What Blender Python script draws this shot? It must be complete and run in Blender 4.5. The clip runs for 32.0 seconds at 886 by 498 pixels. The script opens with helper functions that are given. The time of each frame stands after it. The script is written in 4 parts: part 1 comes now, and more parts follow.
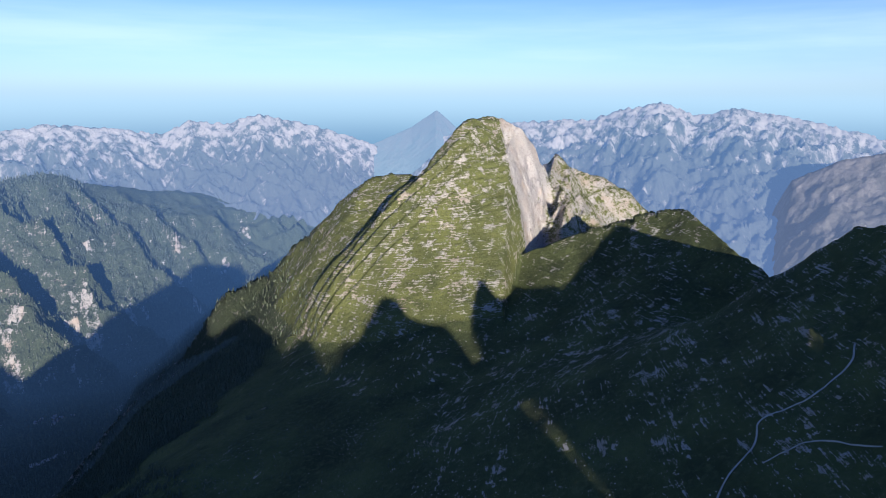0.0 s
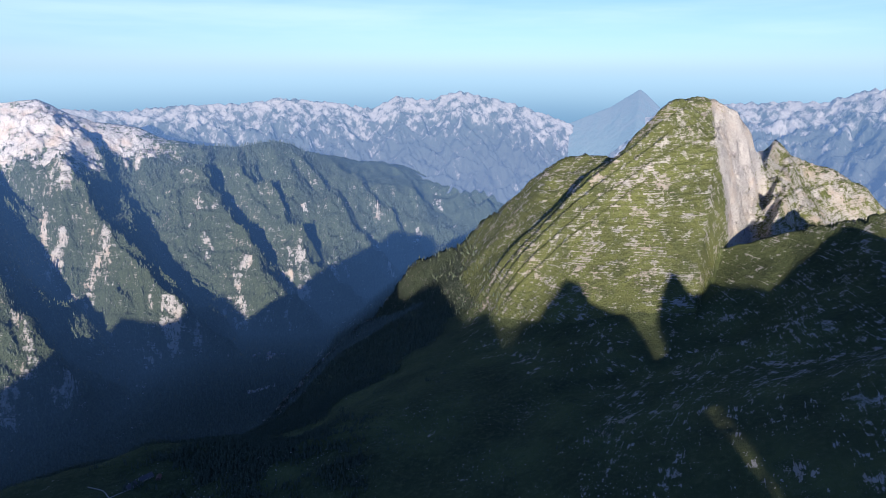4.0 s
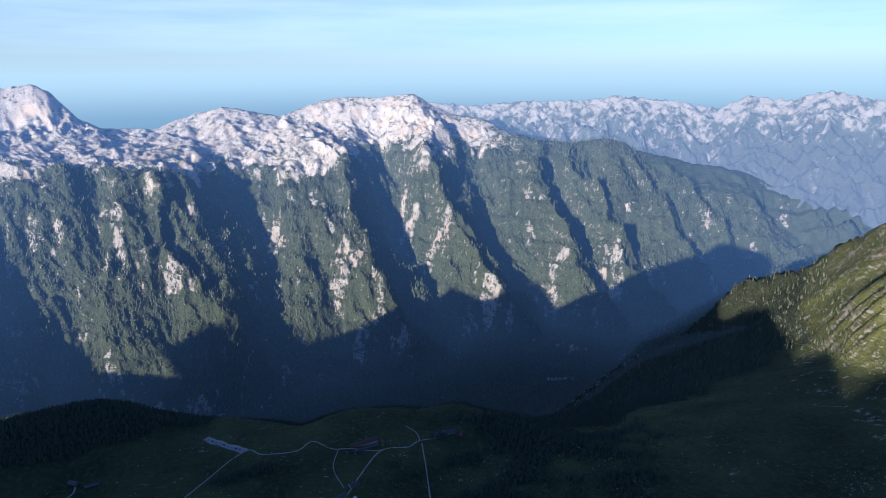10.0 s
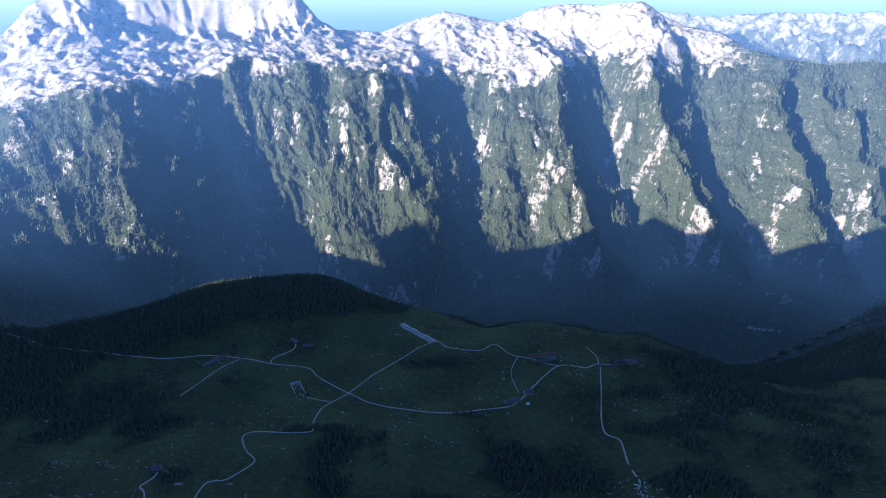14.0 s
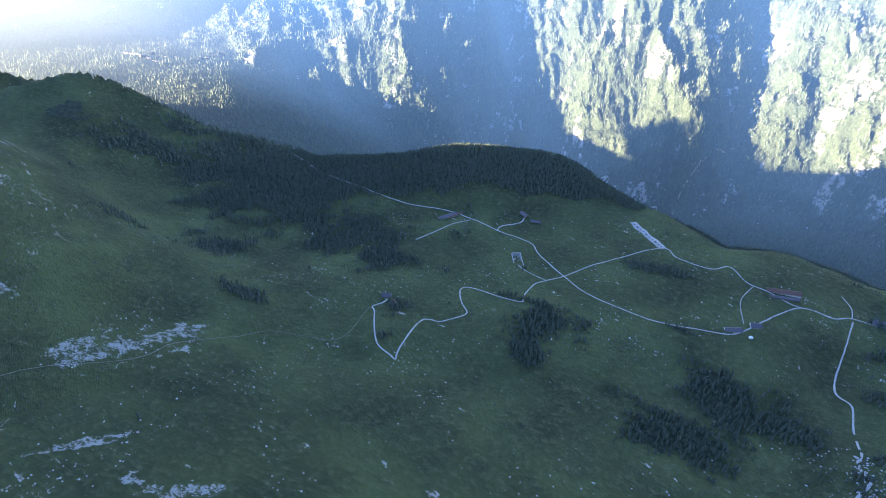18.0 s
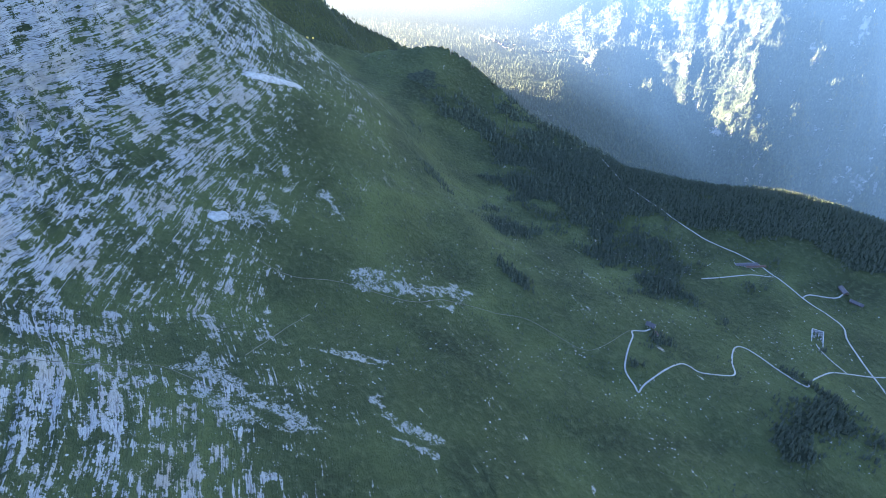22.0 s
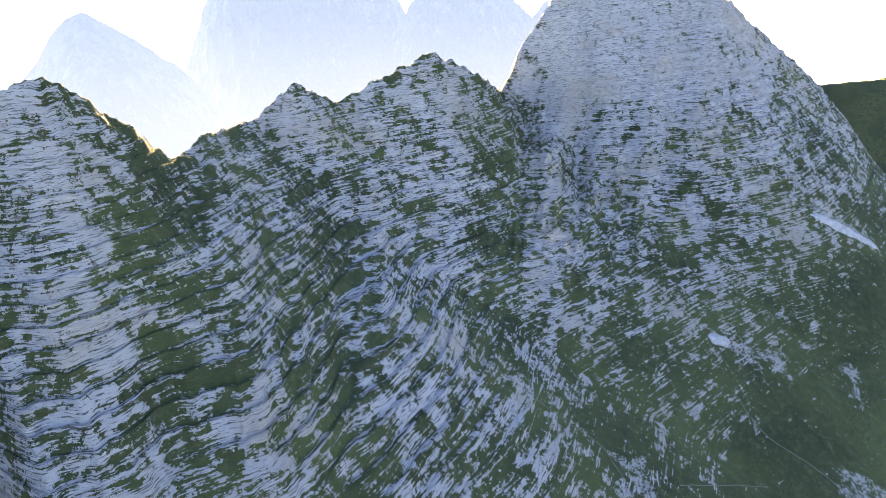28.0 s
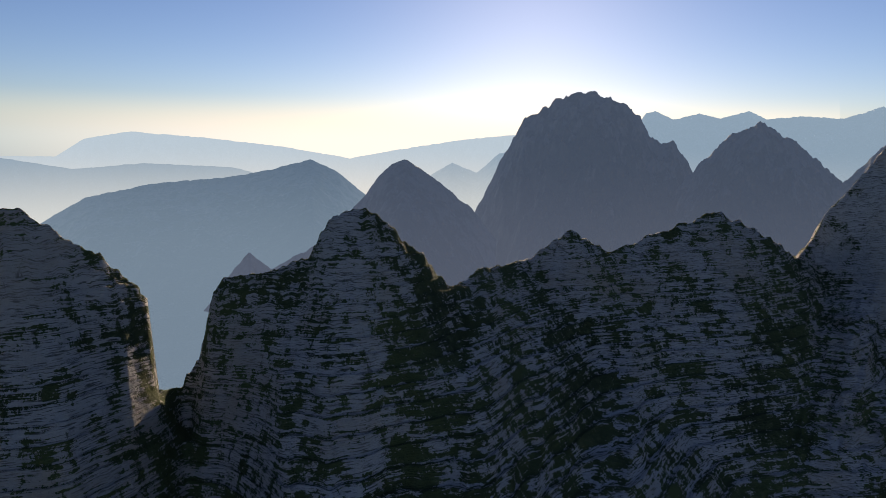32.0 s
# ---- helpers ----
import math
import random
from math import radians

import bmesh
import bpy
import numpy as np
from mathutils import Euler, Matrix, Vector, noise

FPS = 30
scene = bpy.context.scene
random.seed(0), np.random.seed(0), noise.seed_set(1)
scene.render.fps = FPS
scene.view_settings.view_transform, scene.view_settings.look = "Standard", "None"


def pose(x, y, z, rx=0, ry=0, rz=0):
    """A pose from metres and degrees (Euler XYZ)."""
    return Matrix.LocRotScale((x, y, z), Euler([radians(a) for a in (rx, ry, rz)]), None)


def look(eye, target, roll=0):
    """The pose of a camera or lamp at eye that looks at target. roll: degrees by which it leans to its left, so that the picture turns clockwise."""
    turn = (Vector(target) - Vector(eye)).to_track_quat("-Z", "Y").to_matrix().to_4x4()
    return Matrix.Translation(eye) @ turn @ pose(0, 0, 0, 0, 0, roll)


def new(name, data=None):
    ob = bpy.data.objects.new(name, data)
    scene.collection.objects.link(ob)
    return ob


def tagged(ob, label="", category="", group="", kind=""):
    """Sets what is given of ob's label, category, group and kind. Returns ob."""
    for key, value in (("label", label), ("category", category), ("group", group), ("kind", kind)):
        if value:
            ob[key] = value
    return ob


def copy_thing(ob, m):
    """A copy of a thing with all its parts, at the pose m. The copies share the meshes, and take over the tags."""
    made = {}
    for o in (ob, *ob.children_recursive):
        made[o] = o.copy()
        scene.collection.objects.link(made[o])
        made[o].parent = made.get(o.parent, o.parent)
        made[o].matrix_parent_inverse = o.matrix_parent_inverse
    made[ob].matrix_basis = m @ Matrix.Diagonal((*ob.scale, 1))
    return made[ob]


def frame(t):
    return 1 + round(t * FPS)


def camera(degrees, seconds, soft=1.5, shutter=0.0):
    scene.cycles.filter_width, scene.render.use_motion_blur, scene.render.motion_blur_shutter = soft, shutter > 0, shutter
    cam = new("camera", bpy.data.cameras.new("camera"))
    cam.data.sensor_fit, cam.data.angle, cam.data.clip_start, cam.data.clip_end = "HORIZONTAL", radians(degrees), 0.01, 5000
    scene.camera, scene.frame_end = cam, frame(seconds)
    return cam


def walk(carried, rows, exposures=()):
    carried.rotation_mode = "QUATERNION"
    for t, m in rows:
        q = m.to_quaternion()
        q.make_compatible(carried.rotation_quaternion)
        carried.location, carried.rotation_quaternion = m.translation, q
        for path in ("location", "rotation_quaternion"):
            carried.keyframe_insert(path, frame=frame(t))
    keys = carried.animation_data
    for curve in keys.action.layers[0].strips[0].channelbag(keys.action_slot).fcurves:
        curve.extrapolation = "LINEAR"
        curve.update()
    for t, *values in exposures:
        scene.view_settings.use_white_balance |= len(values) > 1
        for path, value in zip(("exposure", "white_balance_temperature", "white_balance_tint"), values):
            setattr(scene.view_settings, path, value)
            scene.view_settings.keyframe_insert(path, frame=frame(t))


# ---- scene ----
# ---- camera: hovers in one place above the slope and turns to its left ----
H = 560.0  # height over the pasture
cam = camera(71.7, 32.0, soft=0.75)
TURN = [  # seconds, heading (degrees, leftwards from +y), tilt, lean
    (0, -62.50, -14.11, 0.02), (0.5, -60.47, -14.13, 0.02), (1, -58.44, -14.16, 0.04), (1.5, -56.35, -14.66, 0.06), (2, -54.24, -15.42, 0.09),
    (2.5, -52.05, -16.06, 0.14), (3, -49.62, -16.07, 0.20), (3.5, -47.14, -16.06, 0.22), (5.5, -37.22, -16.21, 0.22), (6, -34.74, -16.24, 0.19),
    (6.5, -32.24, -16.25, 0.15), (7, -29.63, -16.33, 0.09), (7.5, -27.04, -16.31, 0.05), (8, -24.40, -16.33, 0.01), (8.5, -21.86, -16.35, -0.02),
    (9, -19.44, -16.33, -0.07), (9.5, -17.05, -16.32, -0.12), (10, -14.52, -16.33, -0.14), (10.5, -11.98, -16.33, -0.15), (11, -9.51, -16.31, -0.14),
    (11.5, -6.97, -16.30, -0.11), (12, -4.56, -16.27, -0.08), (12.5, -2.27, -16.27, -0.06), (13, 0.00, -17.58, -0.01), (13.5, 2.38, -20.98, 0.01),
    (14, 4.93, -24.23, 0.09), (14.5, 7.58, -27.18, 0.09), (15, 10.04, -29.92, 0.13), (15.5, 12.57, -31.89, 0.18), (17.5, 25.98, -35.26, 0.22),
    (18, 29.61, -35.31, 0.20), (18.5, 33.04, -35.29, 0.22), (19, 36.57, -35.25, 0.17), (19.5, 40.34, -35.23, 0.07), (20, 44.15, -35.22, -0.01),
    (20.5, 47.95, -35.15, -0.09), (21, 51.71, -35.06, -0.16), (21.5, 55.86, -35.02, -0.16), (22, 60.73, -34.96, -0.13), (22.5, 65.89, -34.89, -0.11),
    (23, 71.08, -34.86, -0.06), (23.5, 76.26, -34.84, 0.03), (24, 80.51, -34.82, 0.07), (24.5, 83.90, -34.76, 0.09), (25, 87.47, -34.72, -0.02),
    (25.5, 91.28, -32.81, -0.10), (27.5, 107.76, -26.05, -0.21), (28, 111.91, -24.28, -0.27), (28.5, 115.78, -21.46, -0.32), (29, 119.40, -18.61, -0.20),
    (29.5, 122.94, -15.79, -0.03), (30, 126.36, -12.97, 0.15), (30.5, 129.34, -10.82, 0.35), (31, 132.07, -10.86, 0.55), (31.5, 134.68, -10.89, 0.70),
    (32, 137.03, -10.94, 0.78),
]


def heading(yaw, tilt, lean):
    return pose(0, 0, H, 90 + tilt, 0, yaw) @ pose(0, 0, 0, 0, 0, lean)


walk(cam, [(t, heading(y, p, r)) for t, y, p, r in TURN],
     exposures=[(0, 0.94, 6300, 16), (12.5, 1.0, 6300, 16), (13.5, 1.3, 6200, 15), (15, 2.45, 6300, 14), (17.5, 3.5, 7700, 14), (19, 3.7, 8200, 12), (22, 3.9, 8800, 10),
                (24, 4.05, 11000, 11), (25.5, 4.2, 15500, 16), (27.5, 4.05, 11800, 20), (28.5, 3.08, 10300, 19), (30, 0.92, 8500, 18), (32, 0.42, 8500, 17)])

# ---- world, sun ----
SUN_AZ, SUN_EL = 129.0, 12.0


def toward(az, el):
    a, e = radians(az), radians(el)
    return Vector((-math.sin(a) * math.cos(e), math.cos(a) * math.cos(e), math.sin(e)))


world = bpy.data.worlds.new("sky")
scene.world = world
world.use_nodes = True
wn = world.node_tree
sky = wn.nodes.new("ShaderNodeTexSky")
sky.sky_type = "NISHITA"
sky.sun_disc = False
sky.sun_elevation = radians(SUN_EL)
sky.sun_rotation = radians(-SUN_AZ)
sky.altitude = 2000
sky.air_density, sky.dust_density, sky.ozone_density = 1.0, 0.6, 4.3
tone = wn.nodes.new("ShaderNodeMix")
tone.data_type, tone.blend_type = "RGBA", "MULTIPLY"
tone.inputs["Factor"].default_value = 1.0
tone.inputs[7].default_value = (0.97, 0.98, 1.16, 1)
wn.links.new(sky.outputs[0], tone.inputs[6])
wn.links.new(tone.outputs[2], wn.nodes["Background"].inputs[0])
wn.nodes["Background"].inputs[1].default_value = 0.076

sun_data = bpy.data.lights.new("sun", "SUN")
sun_data.energy, sun_data.angle, sun_data.color = 5.0, radians(0.5), (1.0, 0.89, 0.74)
sun = new("sun", sun_data)
sun.matrix_world = look(toward(SUN_AZ, SUN_EL) * 1000, (0, 0, 0))


# ---- materials ----
class Nodes:
    """Small helper to write node trees."""

    def __init__(self, name):
        self.mat = bpy.data.materials.new(name)
        self.mat.use_nodes = True
        self.t = self.mat.node_tree
        self.b = self.t.nodes["Principled BSDF"]
        self.pos = self.t.nodes.new("ShaderNodeNewGeometry").outputs["Position"]

    def put(self, socket, value):
        if hasattr(value, "is_linked"):
            self.t.links.new(value, socket)
        else:
            socket.default_value = value

    def node(self, kind, **props):
        n = self.t.nodes.new(kind)
        for k, v in props.items():
            if k == "operation":
                n.operation = v
            elif k == "blend":
                n.blend_type = v
            elif k == "kind":
                n.noise_dimensions = v
        return n

    def math(self, op, a, b=0.0, clamp=False):
        n = self.node("ShaderNodeMath", operation=op)
        n.use_clamp = clamp
        self.put(n.inputs[0], a), self.put(n.inputs[1], b)
        return n.outputs[0]

    def mapped(self, scale=(1, 1, 1), turn=(0, 0, 0), source=None):
        n = self.node("ShaderNodeMapping")
        self.put(n.inputs[0], source or self.pos)
        n.inputs["Rotation"].default_value = [radians(a) for a in turn]
        n.inputs["Scale"].default_value = scale
        return n.outputs[0]

    def noise(self, scale, detail=5.0, rough=0.55, vector=None, distort=0.0):
        n = self.node("ShaderNodeTexNoise")
        self.put(n.inputs["Vector"], vector or self.pos)
        n.inputs["Scale"].default_value, n.inputs["Detail"].default_value = scale, detail
        n.inputs["Roughness"].default_value, n.inputs["Distortion"].default_value = rough, distort
        return n.outputs[0]

    def ramp(self, value, lo, hi, a=0.0, b=1.0):
        n = self.node("ShaderNodeMapRange")
        n.interpolation_type = "SMOOTHSTEP"
        self.put(n.inputs[0], value)
        for i, v in enumerate((lo, hi, a, b)):
            n.inputs[i + 1].default_value = v
        return n.outputs[0]

    def mix(self, fac, a, b, blend="MIX"):
        n = self.node("ShaderNodeMix")
        n.data_type, n.blend_type = "RGBA", blend
        self.put(n.inputs["Factor"], fac)
        for s, v in ((n.inputs[6], a), (n.inputs[7], b)):
            self.put(s, v if hasattr(v, "is_linked") else (*v, 1))
        return n.outputs[2]

    def attr(self, name):
        n = self.node("ShaderNodeAttribute")
        n.attribute_name = name
        return n.outputs["Fac"]

    def done(self, colour, rough=0.9, bump=None, depth=1.0, strength=1.0):
        self.put(self.b.inputs["Base Color"], colour if hasattr(colour, "is_linked") else (*colour, 1))
        self.put(self.b.inputs["Roughness"], rough)
        self.b.inputs["Specular IOR Level"].default_value = 0.2
        if bump is not None:
            n = self.node("ShaderNodeBump")
            n.inputs["Strength"].default_value, n.inputs["Distance"].default_value = strength, depth
            self.put(n.inputs["Height"], bump)
            self.t.links.new(n.outputs[0], self.b.inputs["Normal"])
        return self.mat


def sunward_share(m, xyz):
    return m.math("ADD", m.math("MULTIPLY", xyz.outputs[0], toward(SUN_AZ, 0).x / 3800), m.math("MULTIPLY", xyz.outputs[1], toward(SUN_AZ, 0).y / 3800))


def haze_emission(m, xyz, air):
    """Haze across the valley, painted as emission: bluish, stronger with distance, paler and brighter towards the sun.
    """
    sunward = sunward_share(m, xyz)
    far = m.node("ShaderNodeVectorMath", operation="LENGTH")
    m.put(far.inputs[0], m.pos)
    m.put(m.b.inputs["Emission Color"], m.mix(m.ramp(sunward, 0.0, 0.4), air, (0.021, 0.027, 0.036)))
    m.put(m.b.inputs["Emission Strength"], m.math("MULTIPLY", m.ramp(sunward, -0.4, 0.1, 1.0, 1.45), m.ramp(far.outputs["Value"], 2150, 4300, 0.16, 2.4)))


def terrain_material(name="alpine_ground", air=None):
    """Limestone in tilted beds, turf on its ledges, woods floor and scree, as the ground's zones say."""
    m = Nodes(name)
    rocky, wood, scree = m.attr("rock"), m.attr("wood"), m.attr("scree")
    xyz = m.node("ShaderNodeSeparateXYZ")
    m.put(xyz.inputs[0], m.pos)
    def along(side, up):
        lay = m.node("ShaderNodeCombineXYZ")
        for i, v in enumerate((m.math("MULTIPLY", xyz.outputs[0], side), m.math("MULTIPLY", xyz.outputs[1], side), m.math("MULTIPLY", m.attr("bed"), up))):
            m.put(lay.inputs[i], v)
        return lay.outputs[0]

    band = m.noise(1.0, 3, 0.55, along(0.028, 0.66))
    ledge = m.noise(1.0, 2, 0.6, along(0.02, 0.055))
    fine = m.noise(1.0, 3, 0.6, along(0.10, 1.8))
    grain = m.noise(0.13, 8, 0.65)
    patch = m.noise(0.011, 6, 0.6)
    slab = m.noise(1.0, 5, 0.62, along(0.045, 0.032))
    speck = m.noise(0.5, 5, 0.78)
    turfy = m.noise(0.022, 4, 0.6)
    s = m.math("MULTIPLY", m.math("SUBTRACT", band, 0.5), 2.3)
    for n, k in ((ledge, 0.9), (fine, 1.1), (grain, 1.2), (patch, 1.0), (slab, 2.7), (speck, 1.9)):
        s = m.math("ADD", s, m.math("MULTIPLY", m.math("SUBTRACT", n, 0.5), k))
    joint = m.noise(1.0, 5, 0.65, along(0.11, 0.03))
    s = m.math("ADD", s, m.math("MULTIPLY", m.math("SUBTRACT", joint, 0.5), 2.0))
    s = m.math("ADD", s, rocky)
    bare = m.ramp(s, -0.03, 0.03)
    stones = m.ramp(m.math("ADD", speck, m.math("MULTIPLY", patch, 0.45)), 0.88, 0.96)
    rock = m.mix(m.ramp(fine, 0.39, 0.47), (0.12, 0.117, 0.11), (0.475, 0.46, 0.44))
    rock = m.mix(m.ramp(joint, 0.33, 0.38), (0.13, 0.125, 0.12), rock)
    rock = m.mix(m.ramp(grain, 0.5, 0.7, 0.0, 0.35), rock, (0.28, 0.275, 0.265))
    rock = m.mix(m.ramp(patch, 0.45, 0.75), rock, (0.43, 0.36, 0.29))
    turf = m.mix(m.ramp(patch, 0.32, 0.68), (0.040, 0.053, 0.023), (0.112, 0.138, 0.048))
    # west peak: drier, yellower turf, with sunlit brightness painted into the colour
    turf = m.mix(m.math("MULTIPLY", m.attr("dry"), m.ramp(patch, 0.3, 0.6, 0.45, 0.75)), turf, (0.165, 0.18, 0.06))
    turf = m.mix(m.ramp(turfy, 0.42, 0.68, 0.0, 0.75), turf, (0.045, 0.06, 0.026))
    turf = m.mix(m.ramp(grain, 0.45, 0.72, 0.0, 0.7), turf, (0.118, 0.138, 0.064))
    turf = m.mix(m.ramp(speck, 0.55, 0.7, 0.0, 0.6), turf, (0.035, 0.05, 0.02))
    turf = m.mix(stones, turf, (0.4, 0.39, 0.37))
    forest = m.mix(m.ramp(speck, 0.3, 0.7), (0.042, 0.058, 0.036), (0.085, 0.11, 0.06))
    forest = m.mix(m.ramp(grain, 0.42, 0.6, 0.0, 0.65), forest, (0.028, 0.04, 0.026))
    c = m.mix(m.ramp(m.math("ADD", wood, m.math("MULTIPLY", m.math("SUBTRACT", grain, 0.5), 0.9)), 0.42, 0.58), turf, forest)
    c = m.mix(bare, c, rock)
    c = m.mix(m.ramp(m.math("ADD", scree, m.math("ADD", m.math("MULTIPLY", m.math("SUBTRACT", grain, 0.5), 2.2), m.math("MULTIPLY", m.math("SUBTRACT", speck, 0.5), 2.8))), 0.75, 1.0, 0.0, 0.85), c, (0.43, 0.42, 0.4))
    h = m.math("ADD", m.math("MULTIPLY", bare, 2.0), m.math("MULTIPLY", grain, 8.0))
    h = m.math("ADD", h, m.math("MULTIPLY", m.math("MULTIPLY", speck, wood), 6.0))
    h = m.math("ADD", h, m.math("MULTIPLY", m.math("MULTIPLY", grain, wood), 9.0))
    h = m.math("ADD", h, m.math("MULTIPLY", fine, 2.5))
    m.done(c, 0.95, h, 1.0, 0.9)
    if air:  # backdrop across the valley: haze before it painted on as emission
        haze_emission(m, xyz, air)
    return m.mat


GROUND = terrain_material()
ACROSS = terrain_material("valley_side_haze_glow", (0.008, 0.0205, 0.049))


def far_haze_material(name, glow, share, relief=(0.4, 0.38, 0.36), green=(0.05, 0.07, 0.04), mist=None):
    """A backdrop of far mountains: their own surface, with haze painted over it as emission, thicker low down."""
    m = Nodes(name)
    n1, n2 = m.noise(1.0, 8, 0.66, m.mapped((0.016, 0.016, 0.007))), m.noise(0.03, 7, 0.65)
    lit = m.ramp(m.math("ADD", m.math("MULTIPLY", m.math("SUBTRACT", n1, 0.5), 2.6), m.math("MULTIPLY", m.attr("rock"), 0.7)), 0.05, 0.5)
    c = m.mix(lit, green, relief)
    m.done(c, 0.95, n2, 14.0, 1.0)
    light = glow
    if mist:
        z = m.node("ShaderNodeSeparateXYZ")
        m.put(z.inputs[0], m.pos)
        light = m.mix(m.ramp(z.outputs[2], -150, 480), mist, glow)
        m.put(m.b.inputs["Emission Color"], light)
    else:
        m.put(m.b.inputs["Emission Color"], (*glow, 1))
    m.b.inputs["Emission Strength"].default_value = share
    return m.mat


# ---- the lie of the land ----
def lattice(ix, iy, seed):
    h = (ix.astype(np.int64) * 374761393 + iy.astype(np.int64) * 668265263 + seed * 974634777) & 0x7FFFFFFF
    h = ((h ^ (h >> 13)) * 1274126177) & 0x7FFFFFFF
    return (h ^ (h >> 16)) & 0xFFFF


def perlin(x, y, seed=0):
    """Gradient noise about -1 to 1."""
    ix, iy = np.floor(x), np.floor(y)
    fx, fy = x - ix, y - iy
    u, v = fx * fx * fx * (fx * (fx * 6 - 15) + 10), fy * fy * fy * (fy * (fy * 6 - 15) + 10)

    def corner(dx, dy):
        a = lattice(ix + dx, iy + dy, seed) * (2 * np.pi / 65536)
        return np.cos(a) * (fx - dx) + np.sin(a) * (fy - dy)

    top = corner(0, 0) * (1 - u) + corner(1, 0) * u
    low = corner(0, 1) * (1 - u) + corner(1, 1) * u
    return (top * (1 - v) + low * v) * 1.5


def fbm(x, y, wave, octaves=4, gain=0.5, seed=0):
    out, amp = 0.0, 1.0
    for i in range(octaves):
        out = out + amp * perlin(x / wave + 17.3 * i, y / wave - 9.1 * i, seed + i)
        amp, wave = amp * gain, wave * 0.5
    return out


def ridged(x, y, wave, octaves=4, gain=0.5, seed=0):
    out, amp, total = 0.0, 1.0, 0.0
    for i in range(octaves):
        out = out + amp * (1 - np.abs(perlin(x / wave + 5.7 * i, y / wave + 3.3 * i, seed + i)) * 1.6)
        total += amp
        amp, wave = amp * gain, wave * 0.5
    return out / total


def step(v, lo, hi):
    t = np.clip((v - lo) / (hi - lo), 0, 1)
    return t * t * (3 - 2 * t)


def smax(a, b, k):
    h = np.clip(0.5 + 0.5 * (a - b) / k, 0, 1)
    return b + (a - b) * h + k * h * (1 - h)


def plan(rows):
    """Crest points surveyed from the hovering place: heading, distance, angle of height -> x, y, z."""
    a = np.array(rows, float)
    az, r = np.radians(a[:, 0]), a[:, 1]
    return np.stack([-np.sin(az) * r, np.cos(az) * r, H + r * np.tan(np.radians(a[:, 2]))], 1)


def to_line(x, y, line):
    """Distance to a crest, the crest's height near by (eased from stretch to stretch), and the side."""
    best = np.full(x.shape, 1e9)
    height, side, weight = np.zeros(x.shape), np.zeros(x.shape), np.zeros(x.shape)
    for (x0, y0, z0), (x1, y1, z1) in zip(line[:-1], line[1:]):
        dx, dy = x1 - x0, y1 - y0
        long = math.hypot(dx, dy)
        t = np.clip(((x - x0) * dx + (y - y0) * dy) / long ** 2, 0, 1)
        d = np.hypot(x - x0 - t * dx, y - y0 - t * dy)
        w = (long + 20) / (d * d + 300) ** 4.0 * 1e12
        weight += w
        height += w * (z0 + t * (z1 - z0))
        near = d < best
        best = np.where(near, d, best)
        side = np.where(near, np.sign((x - x0) * dy - (y - y0) * dx), side)
    return best, height / weight, side


MAIN = plan([(-70, 1400, -14.5), (-76.6, 1400, -11.7), (-82, 1380, -9.8), (-84.4, 1350, -9.6), (-88.6, 1150, -12.7),
             (-92, 1050, -14.9), (-97.2, 900, -9.9), (-108, 760, -8), (-131, 610, -7), (-150, 520, -13), (-172, 480, -10.8),
             (-178, 475, -11.4), (177, 472, -10.8), (173, 470, -6), (167.8, 480, -9.8), (165, 490, -12), (163.5, 495, -13), (162.3, 500, -22), (160, 496, -20),
             (157.5, 490, -13), (150.2, 479, -12), (147.9, 477, -8.5), (146.4, 475, -7.3), (144.3, 476, -7),
             (142.3, 485, -8.1), (139.8, 498, -10.3), (137.1, 512, -12.9), (136.3, 518, -14), (133, 575, -12.7), (129, 670, -11.6), (125, 700, -8.9)])
EAST = plan([(125, 700, -8.9), (121.5, 730, -10.5), (117, 770, -8.4), (113, 810, -6.6), (109, 850, -8), (106.5, 900, -9.6)])
TOWER = plan([(106, 960, -8.5), (104.4, 980, -5), (101.5, 1010, -0.7), (99.4, 1030, 0.2), (95, 1060, 0.4), (92.4, 1090, 1.3),
              (90.4, 1110, 0.5), (88.4, 1140, -2.1), (86, 1180, -4), (83.2, 1240, -6.2), (80.8, 1300, -8.1), (77.5, 1380, -12),
              (74, 1450, -15), (68, 1500, -16.9), (61, 1500, -16.5), (57, 1480, -18), (51, 1380, -21.5), (46, 1250, -24.3)])
WEST = plan([(-83.5, 2450, -12), (-81.8, 2450, -10.3), (-79.5, 2450, -8.2), (-76.6, 2430, -6.9), (-74.2, 2400, -6.3), (-72.8, 2360, -5.1), (-72.3, 2100, -8.2), (-71.6, 1920, -6.2),
             (-70.5, 1890, -4.1), (-69.5, 1850, -2.6), (-67.7, 1810, -2.0), (-66.7, 1800, -1.6), (-65.4, 1800, -2.1), (-63.9, 1820, -3.4), (-62.9, 1840, -4.7), (-61.2, 1870, -6.9),
             (-56.1, 1930, -7.3), (-53.5, 1970, -8.8), (-51.8, 1990, -10.4), (-49.6, 2020, -12.4), (-46.3, 2070, -15.4),
             (-42, 2130, -17.2), (-37.6, 2150, -22.2), (-32.4, 2050, -25.8), (-27.2, 1900, -30)])
CRAG = plan([(-93.9, 1150, -15), (-97.2, 1180, -9.9), (-101, 1200, -12)])
WOODED = plan([(89.5, 2000, -11), (87.5, 2000, -6), (86, 2000, -4.6), (84, 2050, -6.5), (80.8, 2000, -8.1), (76.7, 2100, -7.2), (72.9, 2250, -12), (69.7, 2300, -13.6), (65.7, 2350, -15.8), (62, 2400, -17.5), (58, 2450, -20)])

